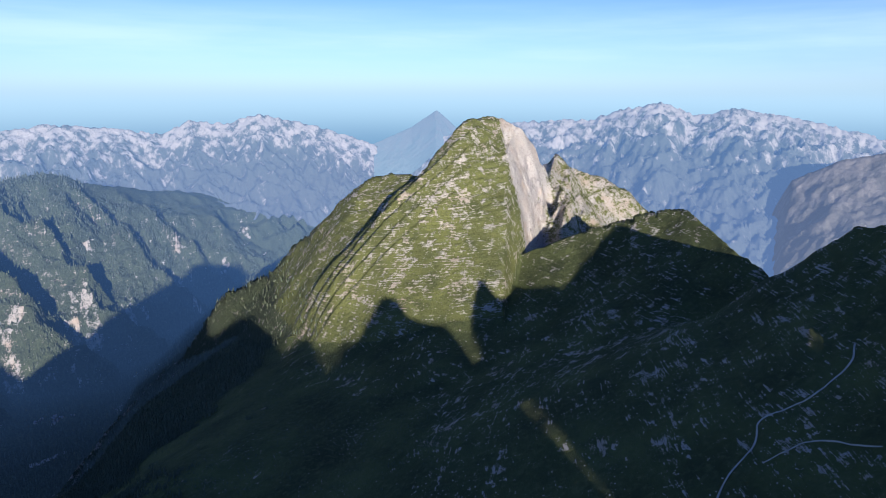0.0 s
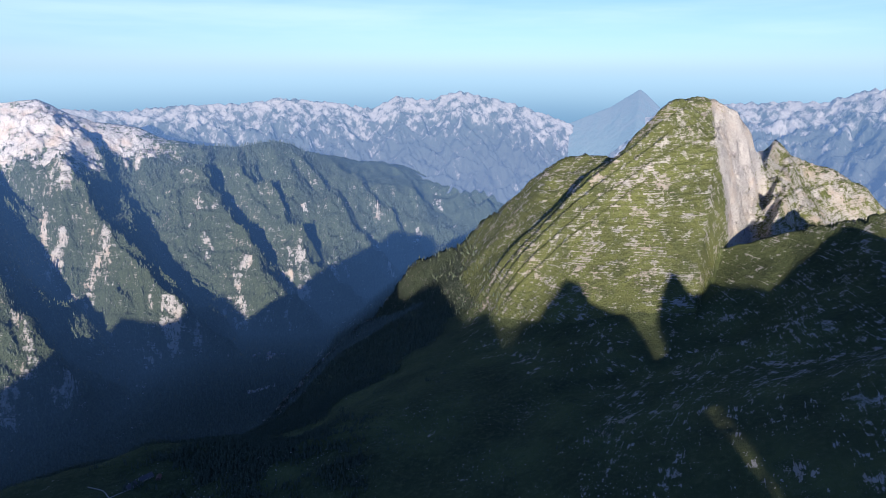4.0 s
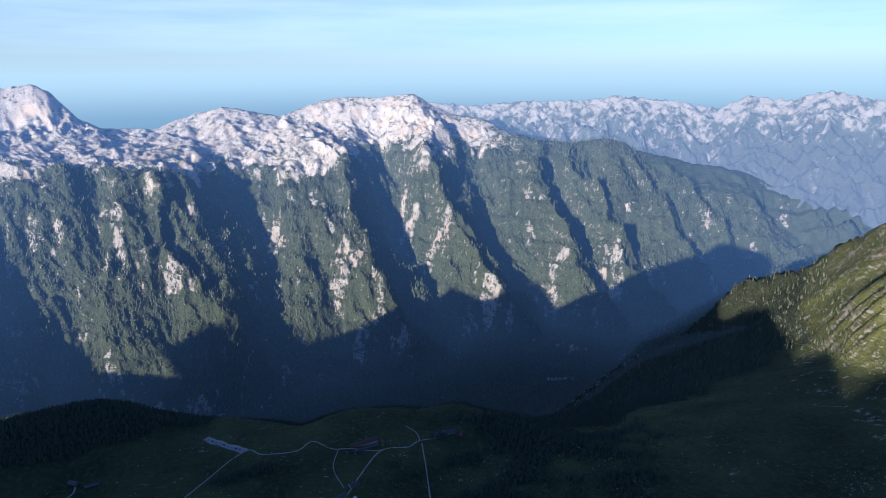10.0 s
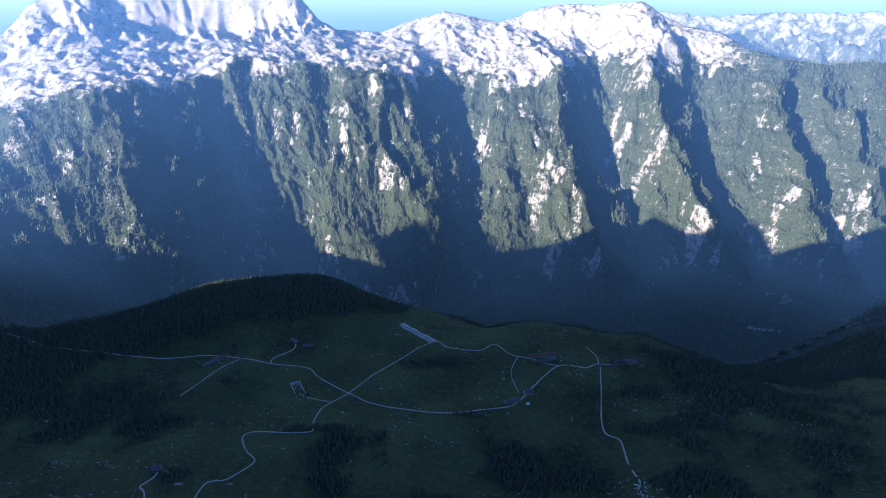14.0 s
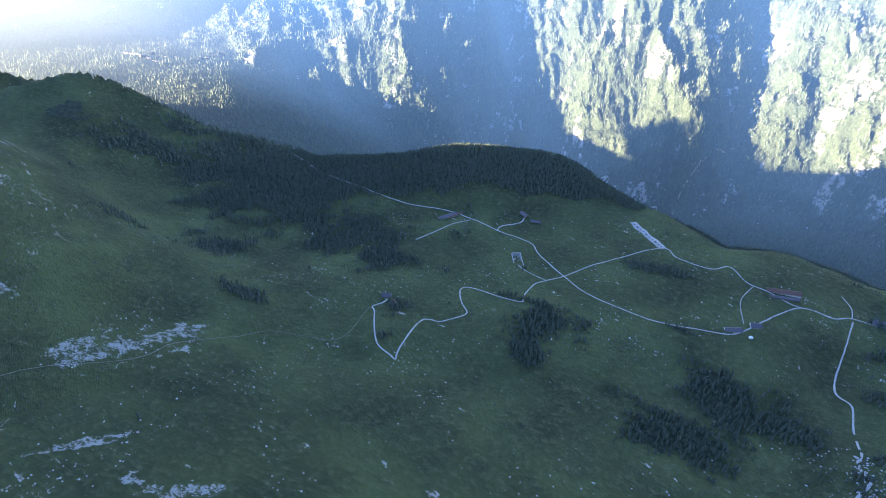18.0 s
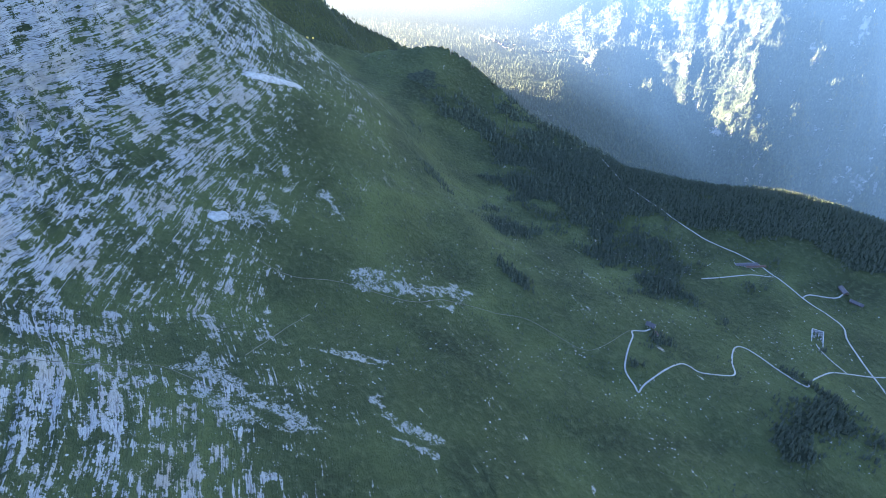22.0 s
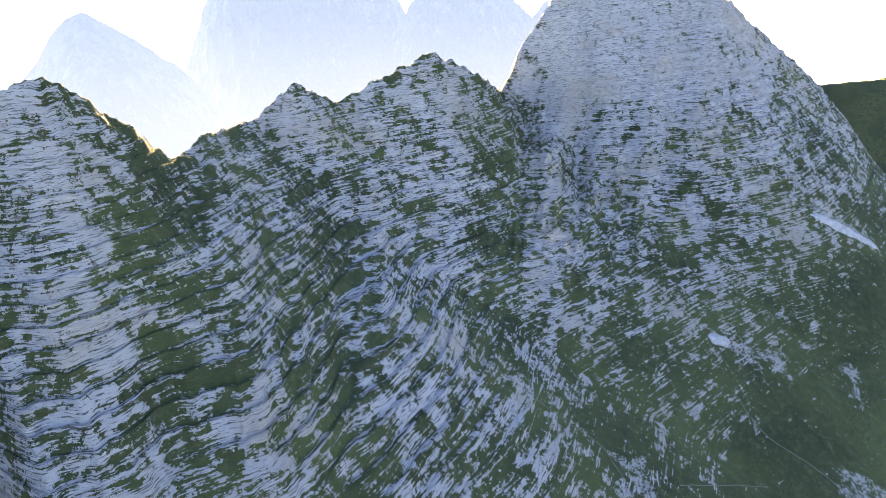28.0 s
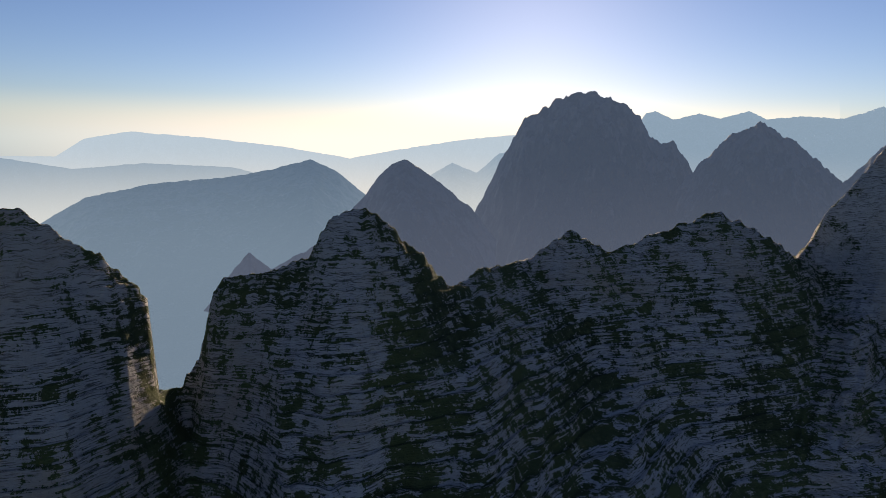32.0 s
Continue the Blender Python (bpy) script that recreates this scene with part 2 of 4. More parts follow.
# the range across the valley, heading by heading: crest, brow and foot
WALL_AZ = [-60, -56, -52, -48, -44, -39, -36.7, -34, -32, -31, -29.4, -26.6, -23.7, -20.6, -18.6, -15.5, -13.2, -11.9, -8.3, -5.2, -2.7, 0, 2.6,
           4.8, 8.2, 10.4, 14.2, 15.7, 17.4, 18.5, 20.3, 21.7, 22.9, 25.3, 29, 33.3, 34.7, 37, 39.3, 43, 48, 60, 76]
WALL_EL = [-12, -10.2, -9.2, -8.8, -9.0, -7.9, -7.8, -7.2, -6.9, -6.3, -5.9, -6.3, -6.2, -5.5, -4.5, -3.9, -2.9, -2.1, -2.4, -2.3, -2.85, -3.9, -3.4,
           -2.9, -3.9, -4.7, -4.5, -3.6, -1.5, -0.95, -1.3, -0.3, 0.4, -0.4, -0.2, -0.5, -0.9, -2.1, -4.1, -5, -6.5, -9, -12]
WALL_REACH = ([-60, -50, -44, -38, -33, -29, -15, 0, 11, 17, 25, 35, 48, 60, 76], [4650, 4500, 4300, 4000, 3700, 3650, 3800, 3950, 4200, 4400, 4550, 4650, 4750, 4800, 4850])
# ribs of that range, crest by crest: headings at five heights of view, depth of the gully beyond, and where its floor lies
RIB_EL = [-24, -18, -13, -8, -3]
RIBS = [(60, 61, 62, 62, 62, 170, 0.5), (45, 46, 46, 47, 47.5, 170, 0.4), (32.4, 32.8, 32.7, 33.6, 34, 370, 0.5), (6.5, 8.3, 9.9, 10.8, 12, 250, 0.45),
        (-11.5, -7.8, -5.2, -4.5, 1.5, 310, 0.68), (-24, -19, -15, -13.7, -12.8, 250, 0.52), (-33.5, -27.9, -25.2, -22.8, -21, 130, 0.4),
        (-38.5, -33.7, -30.2, -27.1, -25, 120, 0.4), (-44, -39.5, -34.9, -31.2, -29.5, 120, 0.4), (-48.5, -44, -39.7, -35, -33.5, 110, 0.4),
        (-53, -48.3, -44, -39.3, -38, 110, 0.4), (-58, -54, -50, -46, -44, 90, 0.4), (-66, -62, -58, -54, -52, 90, 0.4)]


SIDE, SIDE_W = 1.0, -1.0  # which side of the crests faces the pasture


def land(x, y):
    """Height of the land and the form that makes it: 0 pasture and valley, 1 rock ridge, 2 west peak, 3 range across, 4 east massif."""
    r, az = np.hypot(x, y), np.degrees(np.arctan2(-x, y))
    az = np.where(az < -140, az + 360, az)
    warp = fbm(x, y, 420, 3, 0.5, 5)
    # the slope under the ridge, the shelf of pasture and its edge
    d, zc, side = to_line(x, y, np.concatenate([MAIN, EAST[1:], TOWER]))
    d = d * (1 + 0.9 * step(az, 152, 160) * step(-d, -260, -120))  # sheer below the notch
    share = np.interp(d, [0, 60, 130, 300, 450, 650, 850, 1100, 1400], [1, 0.86, 0.74, 0.52, 0.37, 0.21, 0.12, 0.0, -0.02])
    front = zc * share
    back = zc - 1.25 * d
    ahead = (side * SIDE > 0) | ((az > -68) & (az < 47))
    z = np.where(ahead, front, np.maximum(back, np.interp(az, [-68, 60, 95, 110], [-900, -250, -250, -900]) + 0.02 * r))
    edge = np.interp(az, [-100, -72, -66, -58, -50, -30, -16, 0, 10, 20, 42, 52, 60, 70, 80],
                     [3000, 2500, 1250, 950, 830, 830, 920, 880, 975, 1060, 1130, 1300, 1500, 1700, 2600]) + 40 * warp
    over = np.maximum(r - edge, 0)
    fall = over * np.interp(over, [0, 60, 200, 900], [0.1, 0.5, 0.68, 0.62])
    fall = fall * np.interp(az, [-58, -50, -42, -34, -28, -22], [0.15, 0.18, 0.3, 0.52, 0.85, 1.0])
    z = np.where(np.abs(az) < 90, z - fall, z)
    hill = 30 * np.exp(-(((az - 24) / 13) ** 2 + ((r - 1060) / 110) ** 2))
    floor = np.interp(az, [-60, -40, -22, -5, 18, 34, 45, 50, 65, 95, 118], [-640, -620, -640, -770, -770, -620, -400, -330, -290, -250, -1000])
    z = smax(z + hill, floor + 12 * warp, 60)
    form = np.where((d < 560) & (zc > 120), 1, 0)
    # west peak: bedded turf flank towards the valley, cliffs behind
    dw, zw, sw = to_line(x, y, WEST)
    flank = sw * SIDE_W > 0
    w = zw - np.where(flank, np.interp(az, [-71.5, -68.5], [0.9, 0.47]), 1.3) * dw
    view_w = np.degrees(np.arctan2(w - H, r))
    lip_az = np.interp(view_w, [-14.6, -12, -9, -6, -2], [-70.1, -69.9, -69.2, -68.3, -67.4]) + 0.25 * perlin(r / 40, az * 0 + 1.3, 45)
    w = w - np.where(flank, 95 * step(lip_az - az, 0, 2.6) * step(dw, 5, 70) * step(az, -74, -72), 0)
    q = 0.504 * x + 0.864 * y  # scarps across the flank, each one steep on its far side
    for q0, tall, reach in ((1412, 50, 110), (1352, 32, 50), (1305, 28, 45), (1262, 18, 40), (1225, 12, 30)):
        lip = q0 + 14 * warp
        w = w + np.where(flank, tall * step(lip + 10 - q, 0, 13) * np.exp(-np.maximum(lip - q, 0) / reach), 0) * step(-az, 47, 52) * step(az, -68, -65)
    dk, zk, _ = to_line(x, y, CRAG)
    w = np.maximum(w, zk - 1.3 * dk)
    form = np.where(w > z, 2, form)
    z = smax(w, z, 30)
    cut = step(163.5 - az, 0, 0.35) * step(az, 160.6, 161.8)  # sheer side of the notch
    z = np.where(r > 330, z + cut * np.minimum(H - r * math.tan(radians(21.8)) - z, 0), z)
    # range across the valley
    rc = np.interp(az, *WALL_REACH)
    zc2 = H + rc * np.tan(np.radians(np.interp(az, WALL_AZ, WALL_EL)))
    rb = np.interp(az, [-50, -40, -30, -15, 0, 20, 30, 40, 50, 60], [4100, 3700, 3420, 3350, 3200, 3150, 3220, 3320, 3560, 3900])
    eb = np.interp(az, [-40, -30, -24, -18, -12, -5, 0, 5, 10, 19, 23, 27, 35, 39, 43, 60], [-10.5, -8.6, -8.2, -7.6, -7, -8.2, -9.2, -8.8, -8.3, -7.8, -7.5, -8.8, -8.7, -9.6, -10.8, -12])
    zb = np.minimum(H + rb * np.tan(np.radians(eb)), zc2 - 10)
    rp = rb + 0.72 * (rc - rb)
    zp = np.minimum(H + rp * np.tan(np.radians(np.interp(az, [12, 16, 36, 44], [-4.6, -4.7, -4.6, -6.5]))), zc2)
    zp = np.where(az < 14, zb + (zc2 - zb) * 0.80, zp)
    rf = np.interp(az, [-60, -52, -45, -35, -20, 0, 20, 40, 60], [4000, 3700, 3250, 2760, 2360, 2150, 2170, 2300, 3050])
    zf = floor - 70

    def side_of_valley(at):
        low = zf + (zb - zf) * np.clip((at - rf) / (rb - rf), 0, 1) ** 1.08
        mid = zb + (zp - zb) * np.clip((at - rb) / (rp - rb), 0, 1)
        high = zp + (zc2 - zp) * np.clip((at - rp) / (rc - rp), 0, 1)
        return np.where(at < rb, low, np.where(at < rp, mid, high))

    up = np.clip((r - rf) / (rc - rf), 0, 1)
    view = np.degrees(np.arctan2(side_of_valley(r) - H, r))
    bent = az + 1.2 * fbm(x, y, 420, 5, 0.55, 21)
    crests = [np.interp(view, RIB_EL, rib[:5]) for rib in RIBS]
    deep = np.zeros(x.shape)
    local = np.zeros(x.shape)
    for k in range(len(RIBS) - 1):
        wide = crests[k] - crests[k + 1]
        u = (crests[k] - bent) / wide
        g = RIBS[k][6]
        valley = np.where(u < g, u / g, (1 - u) / (1 - g))
        here = (u >= 0) & (u < 1)
        deep = np.where(here, RIBS[k][5] * valley, deep)
        local = np.where(here, (crests[k] - az) * 52 + 500 * k, local)
    fade = np.clip((rc - r) / 140, 0, 1)
    deep = deep * fade + fade * 190 * (0.62 - ridged(local, up * 900, 330, 5, 0.55, 27)) + fade * 26 * (0.6 - ridged(local * 1.3, up * 1500 + view * 9, 60, 4, 0.6, 28))
    c = side_of_valley(r - deep)
    karst = step(r - deep - rb + 110 * fbm(x, y, 130, 5, 0.62, 29), -50, 60) * step(az, -26, -17)
    wild = np.clip(up * 6, 0, 1)
    cliff = ((c + 30 * warp) / 95.0) % 1.0
    c = c + 17 * wild * fade * (1 - 0.6 * karst) * (np.where(cliff < 0.72, cliff / 0.72, (1 - cliff) / 0.28) - 0.5)
    c = c + 14 * fbm(x, y, 120, 4, 0.6, 31) * wild * np.clip((rc - r) / 80 + 0.1, 0.1, 1)
    c = c + karst * np.clip((rc - r) / 90 + 0.12, 0.12, 1) * 50 * (ridged(x, y, 190, 6, 0.66, 33) - 0.62)
    c = c + step(r - rp, -40, 60) * step(az, 13, 17) * np.clip((rc - r) / 90, 0, 1) * 110 * (ridged(az * 75, r * 0.25, 200, 5, 0.6, 36) - 0.62)
    c = np.where(r > rc, zc2 - 0.7 * (r - rc), c)
    form = np.where((c > z) & (az > -60) & (az < 76) & (r > 2000), 3, form)
    z = np.where((az > -60) & (az < 76) & (r > 1900), smax(c, z, 25), z)
    form = np.where((form == 0) & (az > -60) & (az < 76) & (r > 1800), 3, form)  # the valley's floor gets the same painted haze
    # wooded ridge at the valley's head
    de, ze, _ = to_line(x, y, WOODED)
    e = ze - 0.6 * de
    form = np.where(e > z, 4, form)
    z = smax(e, z, 25)
    # relief: gullies down the faces, then steps along the beds
    steep = np.where(form == 1, np.clip((620 - d) / 370, 0, 1), 0)
    steep = np.where(form == 2, np.clip((650 - dw) / 500, 0.15, 1) * 0.8, steep)
    steep = np.where(form == 4, 0.3, steep)
    steep = np.where(form == 1, steep * step(zc, 120, 300), steep)
    crest = np.clip(d / 40, 0.25, 1)
    gully = ridged(az * 12 + 12 * warp, r * 0.12, 110, 3, 0.36, 43) - 0.6
    z = z + np.where(form == 1, 26 * steep * crest * gully * (1 - step(d, 130, 270)), 0)
    pillars = ridged(az * 18, r * 0.15, 70, 4, 0.55, 57) - 0.62
    z = z + np.where(form == 1, 22 * pillars * step(az, 84, 89) * step(-az, -107, -104) * np.clip(d / 60, 0.1, 1) * (1 - step(d, 180, 330)), 0)
    z = z + np.where(form == 2, 22 * steep * (ridged(x + 0.4 * y, y, 190, 4, 0.5, 41) - 0.6), 0)
    face = step(lip_az - az, 0, 0.6) * step(z, 150, 210) * (form == 2)
    z = z + 60 * face * (ridged(az * 40, r * 0.35, 95, 5, 0.62, 47) - 0.6) * np.clip(dw / 40, 0, 1)
    z = z + np.where(form == 1, 4.0 - 2.6 * steep, 5 + 5 * steep) * fbm(x, y, 110, 3, 0.38, 51)
    west = form == 2
    bed = np.where(west, z - 0.12 * x + 0.07 * y, z - np.where(x > 250, 0, 1) * (0.06 * x + 0.15 * y) * (1 + 0.5 * step(d, 170, 420) * step(-az, -124, -98))) + 2.5 * warp
    saw = (bed / 11.0) % 1.0
    z = z + steep * np.where((form == 1) & (x > 250), 1.0, 4.0 - 2.6 * step(d, 200, 360) * (form == 1)) * (np.where(saw < 0.7, saw / 0.7, (1 - saw) / 0.3) - 0.5)
    z = z + np.where(form == 1, 5 * np.clip(1 - d / 70, 0, 1) * (ridged(az * 9, r * 0.4, 16, 3, 0.6, 53) - 0.72), 0)
    steep = np.where(west & ~flank, 2.0, steep)
    steep = np.where(form == 3, karst, steep)
    return z, form, steep, bed



# ---- where woods stand and scree lies, on the plan ----
GROVES = [(-600, 650, 190, 85), (-720, 690, 130, 60), (-460, 615, 60, 55), (-680, 510, 75, 40), (-767, 435, 60, 22), (-500, 395, 55, 16), (-178, 545, 58, 48), (-165, 500, 30, 26),
          (-75, 772, 52, 20), (0, 480, 75, 45), (70, 545, 105, 62), (-350, 490, 16, 26), (-322, 430, 14, 14), (-210, 598, 50, 12), (350, 760, 150, 210), (240, 540, 60, 50),
          (-1156, 640, 130, 50), (-1050, 690, 120, 40), (-28, 648, 40, 9)]
SCREE = [([(-1010, -80), (-990, 5)], 12), ([(-925, -225), (-859, -165)], 12), ([(-850, -195), (-840, -150)], 14),
         ([(-925, 120), (-890, 150), (-880, 190), (-881, 250)], 12), ([(-521, 190), (-506, 233), (-499, 294)], 20), ([(-400, -5), (-372, 22), (-330, 56)], 10), ([(-632, 86), (-626, 122)], 14),
         ([(-860, -165), (-800, -120)], 6), ([(-430, 10), (-400, 0)], 5), ([(1010, 190), (1040, 215)], 10), ([(720, 90), (735, 110)], 8)]
# chutes and stony runs on the near face
CHUTES = [([(-275, -372), (-264, -353), (-250, -342), (-236, -331), (-234, -315), (-231, -301)], 3.2), ([(-309, -345), (-313, -338)], 4), ([(-293, -314), (-285, -305)], 6),
          ([(-269, -283), (-255, -264), (-248, -248)], 2.6), ([(-884, -251), (-860, -192), (-823, -149)], 13), ([(-980, -129), (-979, -45), (-986, 12)], 8),
          ([(-217, -255), (-210, -240)], 2.6), ([(-378, -8), (-346, 13), (-324, 44)], 8), ([(-421, 96), (-407, 126), (-393, 144)], 4), ([(-307, 113), (-271, 148)], 3),
          ([(-675, 201), (-636, 211)], 7), ([(-412, 125), (-390, 164)], 4), ([(-345, 125), (-313, 127), (-289, 157)], 6)]


def wood_share(x, y, z):
    """How thick the trees stand on the shelf and its slopes: 0 none, 1 closed."""
    r, az = np.hypot(x, y), np.degrees(np.arctan2(-x, y))
    rough = fbm(x, y, 70, 4, 0.6, 81)
    out = np.full(x.shape, -0.6)
    for cx, cy, rx, ry in GROVES:
        out = np.maximum(out, 1.3 - 1.1 * np.hypot((x - cx) / rx, (y - cy) / ry))
    out = np.maximum(out, step(r, 920, 990) * step(az, 4, 12) * step(-az, -62, -48) * 2 - 0.5)
    out = np.maximum(out, step(-z, 15, 60) * 2 - 0.6)
    return out + 0.85 * rough - 0.1


def sheet_mesh(name, x, y, z, keep=None, layers=None, smooth=True, tell=False):
    """A mesh from grids of x, y, z (rows by columns); keep: which of its quads; layers: values per point."""
    rows, cols = x.shape
    i = np.arange((rows - 1) * (cols - 1))
    a = i // (cols - 1) * cols + i % (cols - 1)
    quads = np.stack([a, a + 1, a + cols + 1, a + cols], 1)
    if keep is not None:
        quads = quads[keep.ravel()]
    used, back = np.unique(quads, return_inverse=True)
    quads = back.reshape(-1, 4)
    pts = np.stack([x.ravel(), y.ravel(), z.ravel()], 1)[used].astype(np.float32)
    me = bpy.data.meshes.new(name)
    me.vertices.add(len(pts))
    me.vertices.foreach_set("co", pts.ravel())
    me.loops.add(quads.size)
    me.loops.foreach_set("vertex_index", quads.ravel().astype(np.int32))
    me.polygons.add(len(quads))
    me.polygons.foreach_set("loop_start", np.arange(0, quads.size, 4, dtype=np.int32))
    me.update(calc_edges=True)
    if smooth:
        me.polygons.foreach_set("use_smooth", np.ones(len(quads), bool))
    for key, v in (layers or {}).items():
        at = me.attributes.new(key, "FLOAT", "POINT")
        at.data.foreach_set("value", v.ravel()[used].astype(np.float32))
    me.validate()
    return (me, used) if tell else me


# headings: fine where the land is looked at, coarse behind; distances: closer together on slopes that rise to view
FINE = 0.18
az_cols = np.concatenate([np.arange(-100, 179, FINE), np.arange(179, 260.1, 3.0)])
r_test = np.concatenate([np.linspace(0.5, 110, 8), np.geomspace(120, 4960, 260)])
coarse = np.arange(-100, 260.1, 2.0)
ca, cr = np.meshgrid(np.radians(coarse), r_test, indexing="ij")
cz = land(-np.sin(ca) * cr, np.cos(ca) * cr)[0]
rise = np.arctan2(cz - H, cr)
top = np.maximum.accumulate(rise, 1)
lowest = np.interp(coarse, [-100, -12, 10, 25, 95, 112, 126, 140, 180, 260], [-0.68, -0.68, -0.92, -1.0, -1.0, -0.85, -0.72, -0.64, -0.62, -0.62])
seen = np.diff(np.maximum(top, lowest[:, None]), axis=1)
want = seen / np.maximum(seen.sum(1, keepdims=True), 1e-6) + 0.22 / seen.shape[1]
kern = np.exp(-np.linspace(-2, 2, 9) ** 2)
want = np.stack([np.convolve(np.pad(c, 4, "wrap"), kern / kern.sum(), "valid") for c in want.T], 1)
want = np.stack([np.convolve(np.pad(c, 4, "edge"), kern / kern.sum(), "valid") for c in want], 0)
total = np.concatenate([np.zeros((len(coarse), 1)), np.cumsum(want, 1)], 1)
total /= total[:, -1:]
STEPS = 510
ticks = np.linspace(0, 1, STEPS)
radii = np.stack([np.interp(ticks, t, r_test) for t in total])
radii = np.stack([np.interp(az_cols, coarse, radii[:, k]) for k in range(STEPS)], 1)
ga = np.radians(az_cols)[:, None]
gx, gy = -np.sin(ga) * radii, np.cos(ga) * radii
gz, gform, gsteep, gbed = land(gx, gy)

# zones of turf, bare rock, woods and scree
deg = np.degrees(np.arctan2(-gx, gy))
deg = np.where(deg < -140, deg + 360, deg)
nz = np.gradient(gz, axis=1) / np.maximum(np.gradient(radii, axis=1), 0.01)
rock = np.where(gform == 1, np.where(gx > 250, -0.62, -0.83) + np.where(gx > 250, 0.12, 0.80) * np.minimum(gsteep, 1) - np.where(deg > 104, 0.03, 0), -1.0)
rock = np.where(gform == 2, np.where(gsteep > 1, 0.5, -0.80 + 0.49 * step(gz, 0, 170)), rock)
furrow = ridged(deg * 12 + 12 * fbm(gx, gy, 420, 3, 0.5, 5), radii * 0.12, 110, 3, 0.36, 43) - 0.6
rock = np.where(gform == 1, rock + 0.45 * furrow * np.minimum(gsteep, 1), rock)
across = np.gradient(gz, axis=0) / np.maximum(radii * radians(FINE), 1)
view_g = np.degrees(np.arctan2(gz - H, radii))
lip_g = np.interp(view_g, [-15.5, -14.6, -12, -9, -6, -2], [-71.8, -70.1, -69.9, -69.2, -68.3, -67.4])
cliffs = step(lip_g - deg, 0, 0.5) * step(deg, -72.6, -71.9)
rock = np.where(gform == 2, np.maximum(rock, -0.4 + 1.1 * cliffs), rock)
rock = np.where((gform == 2) & (deg < -72.2), 0.05, rock)
rock = np.where(gform == 3, -1.0 + 1.32 * gsteep, rock)
scar = step(fbm(gx, gy, 170, 4, 0.6, 66), 0.14, 0.5) * step(-view_g, 9, 12)
rock = np.where((gform == 3) & (gsteep < 0.5), rock + 0.35 * np.clip(-across - 0.4, 0, 0.9) + 0.85 * scar * step(-across, -0.1, 0.4), rock)
rock = np.where((gform == 1) & (deg > 84) & (deg < 106.5), rock + 0.42 * step(view_g, -13, -8.5), rock)
rock = np.where((gform == 1) & (deg > 40), rock - 0.35 * step(-deg, -79, -73), rock)
rock = rock + 0.25 * np.clip(np.abs(nz) - 0.75, 0, 1.2)
woods = np.where(gform == 3, 1 - gsteep, 0.0)
woods = np.where(gform == 4, 0.45, woods)
woods = np.where(gform == 2, 1 - step(gz, -60, 40), woods)
woods = np.where(gform == 0, np.clip(wood_share(gx, gy, gz), 0, 1) * 0.75, woods)
rock = np.where(gform == 1, rock, rock - np.where(gform == 3, 0.05 + 0.15 * step(-gz, 300, 450), 0.35) * woods)
scree = np.zeros_like(gz)
for run, width in SCREE + CHUTES:
    far = to_line(gx, gy, np.array([(*p, 0) for p in run], float))[0]
    far = far + width * 1.1 * fbm(gx, gy, 22, 3, 0.6, 63)
    scree = np.maximum(scree, 0.9 * step(-far, -width * 1.7, -width * 0.3))
# where turf is yellower and sunlight is put into its colour: the west peak
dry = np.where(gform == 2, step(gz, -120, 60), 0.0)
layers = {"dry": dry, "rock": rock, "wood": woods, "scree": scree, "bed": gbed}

# surface directions of the whole sheet, so that its pieces meet without a seam
def directions(x, y, z):
    p = np.stack([x, y, z], -1)
    n = np.cross(np.gradient(p, axis=1), np.gradient(p, axis=0))
    return n / np.maximum(np.linalg.norm(n, axis=-1, keepdims=True), 1e-9)


gnorm = directions(gx, gy, gz)
gnorm *= np.sign(gnorm[..., 2:3] + 1e-9)
qf, qa, qr, qz = (v[:-1, :-1] for v in (gform, deg, radii, gz))
brow = np.interp(qa, [-30, -15, 0, 20, 30, 40, 50, 60], [3300, 3260, 3180, 3130, 3300, 3600, 3950, 4250])
WHOLES = [
    ("rock_ridge", "grey bedded limestone ridge with turf ledges above the pasture",
     [("rock_tower", (qf == 1) & (qa > 80) & (qa <= 106) & (qr > 620), "tall grey tower of banded limestone"),
      ("crest_wall", (qf == 1) & (qa > 106) & (qa <= 136.5) & (qr > 420), "notched crest above turf-banded rock"),
      ("pinnacle", (qf == 1) & (qa > 136.5) & (qa <= 162) & (qr > 300), "pointed rock summit with pale scree chutes"),
      ("end_wall", (qf == 1) & (qa > 162) & (qa < 240) & (qr > 260), "sheer dark rock wall beside the notch"),
      ("west_slope", (qf == 1) & (qa < -20), "shaded turf slope with scattered rock"),
      ("foot_slope", None, "turf and rock ledges at the foot of the face")]),
    ("grassy_peak", "sunlit peak of stepped turf and pale limestone cliffs",
     [("cliff", (qf == 2) & (qa < -67.3) & (qa > -74) & (qz > 190), "bare pale limestone cliff"),
      ("rear_spur", (qf == 2) & (qa <= -74), "rocky spur behind the summit"),
      ("wooded_foot", (qf == 2) & (qz < 0), "wooded foot of the peak"),
      ("turf_flank", None, "stepped turf flank with rock bands")]),
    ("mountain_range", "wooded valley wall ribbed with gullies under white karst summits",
     [("karst_summit", (qf == 3) & (qa > 15) & (qr > brow), "high white limestone summits"),
      ("karst_plateau", (qf == 3) & (qa > -14) & (qr > brow), "bare white karst plateau"),
      ("ribbed_wall", (qf == 3) & (qa <= -14), "wooded wall with slanting pale ribs"),
      ("wooded_wall", None, "steep wooded wall with gullies")]),
    ("wooded_ridge", "dark wooded ridge at the head of the valley", [("slope", None, "")]),
]
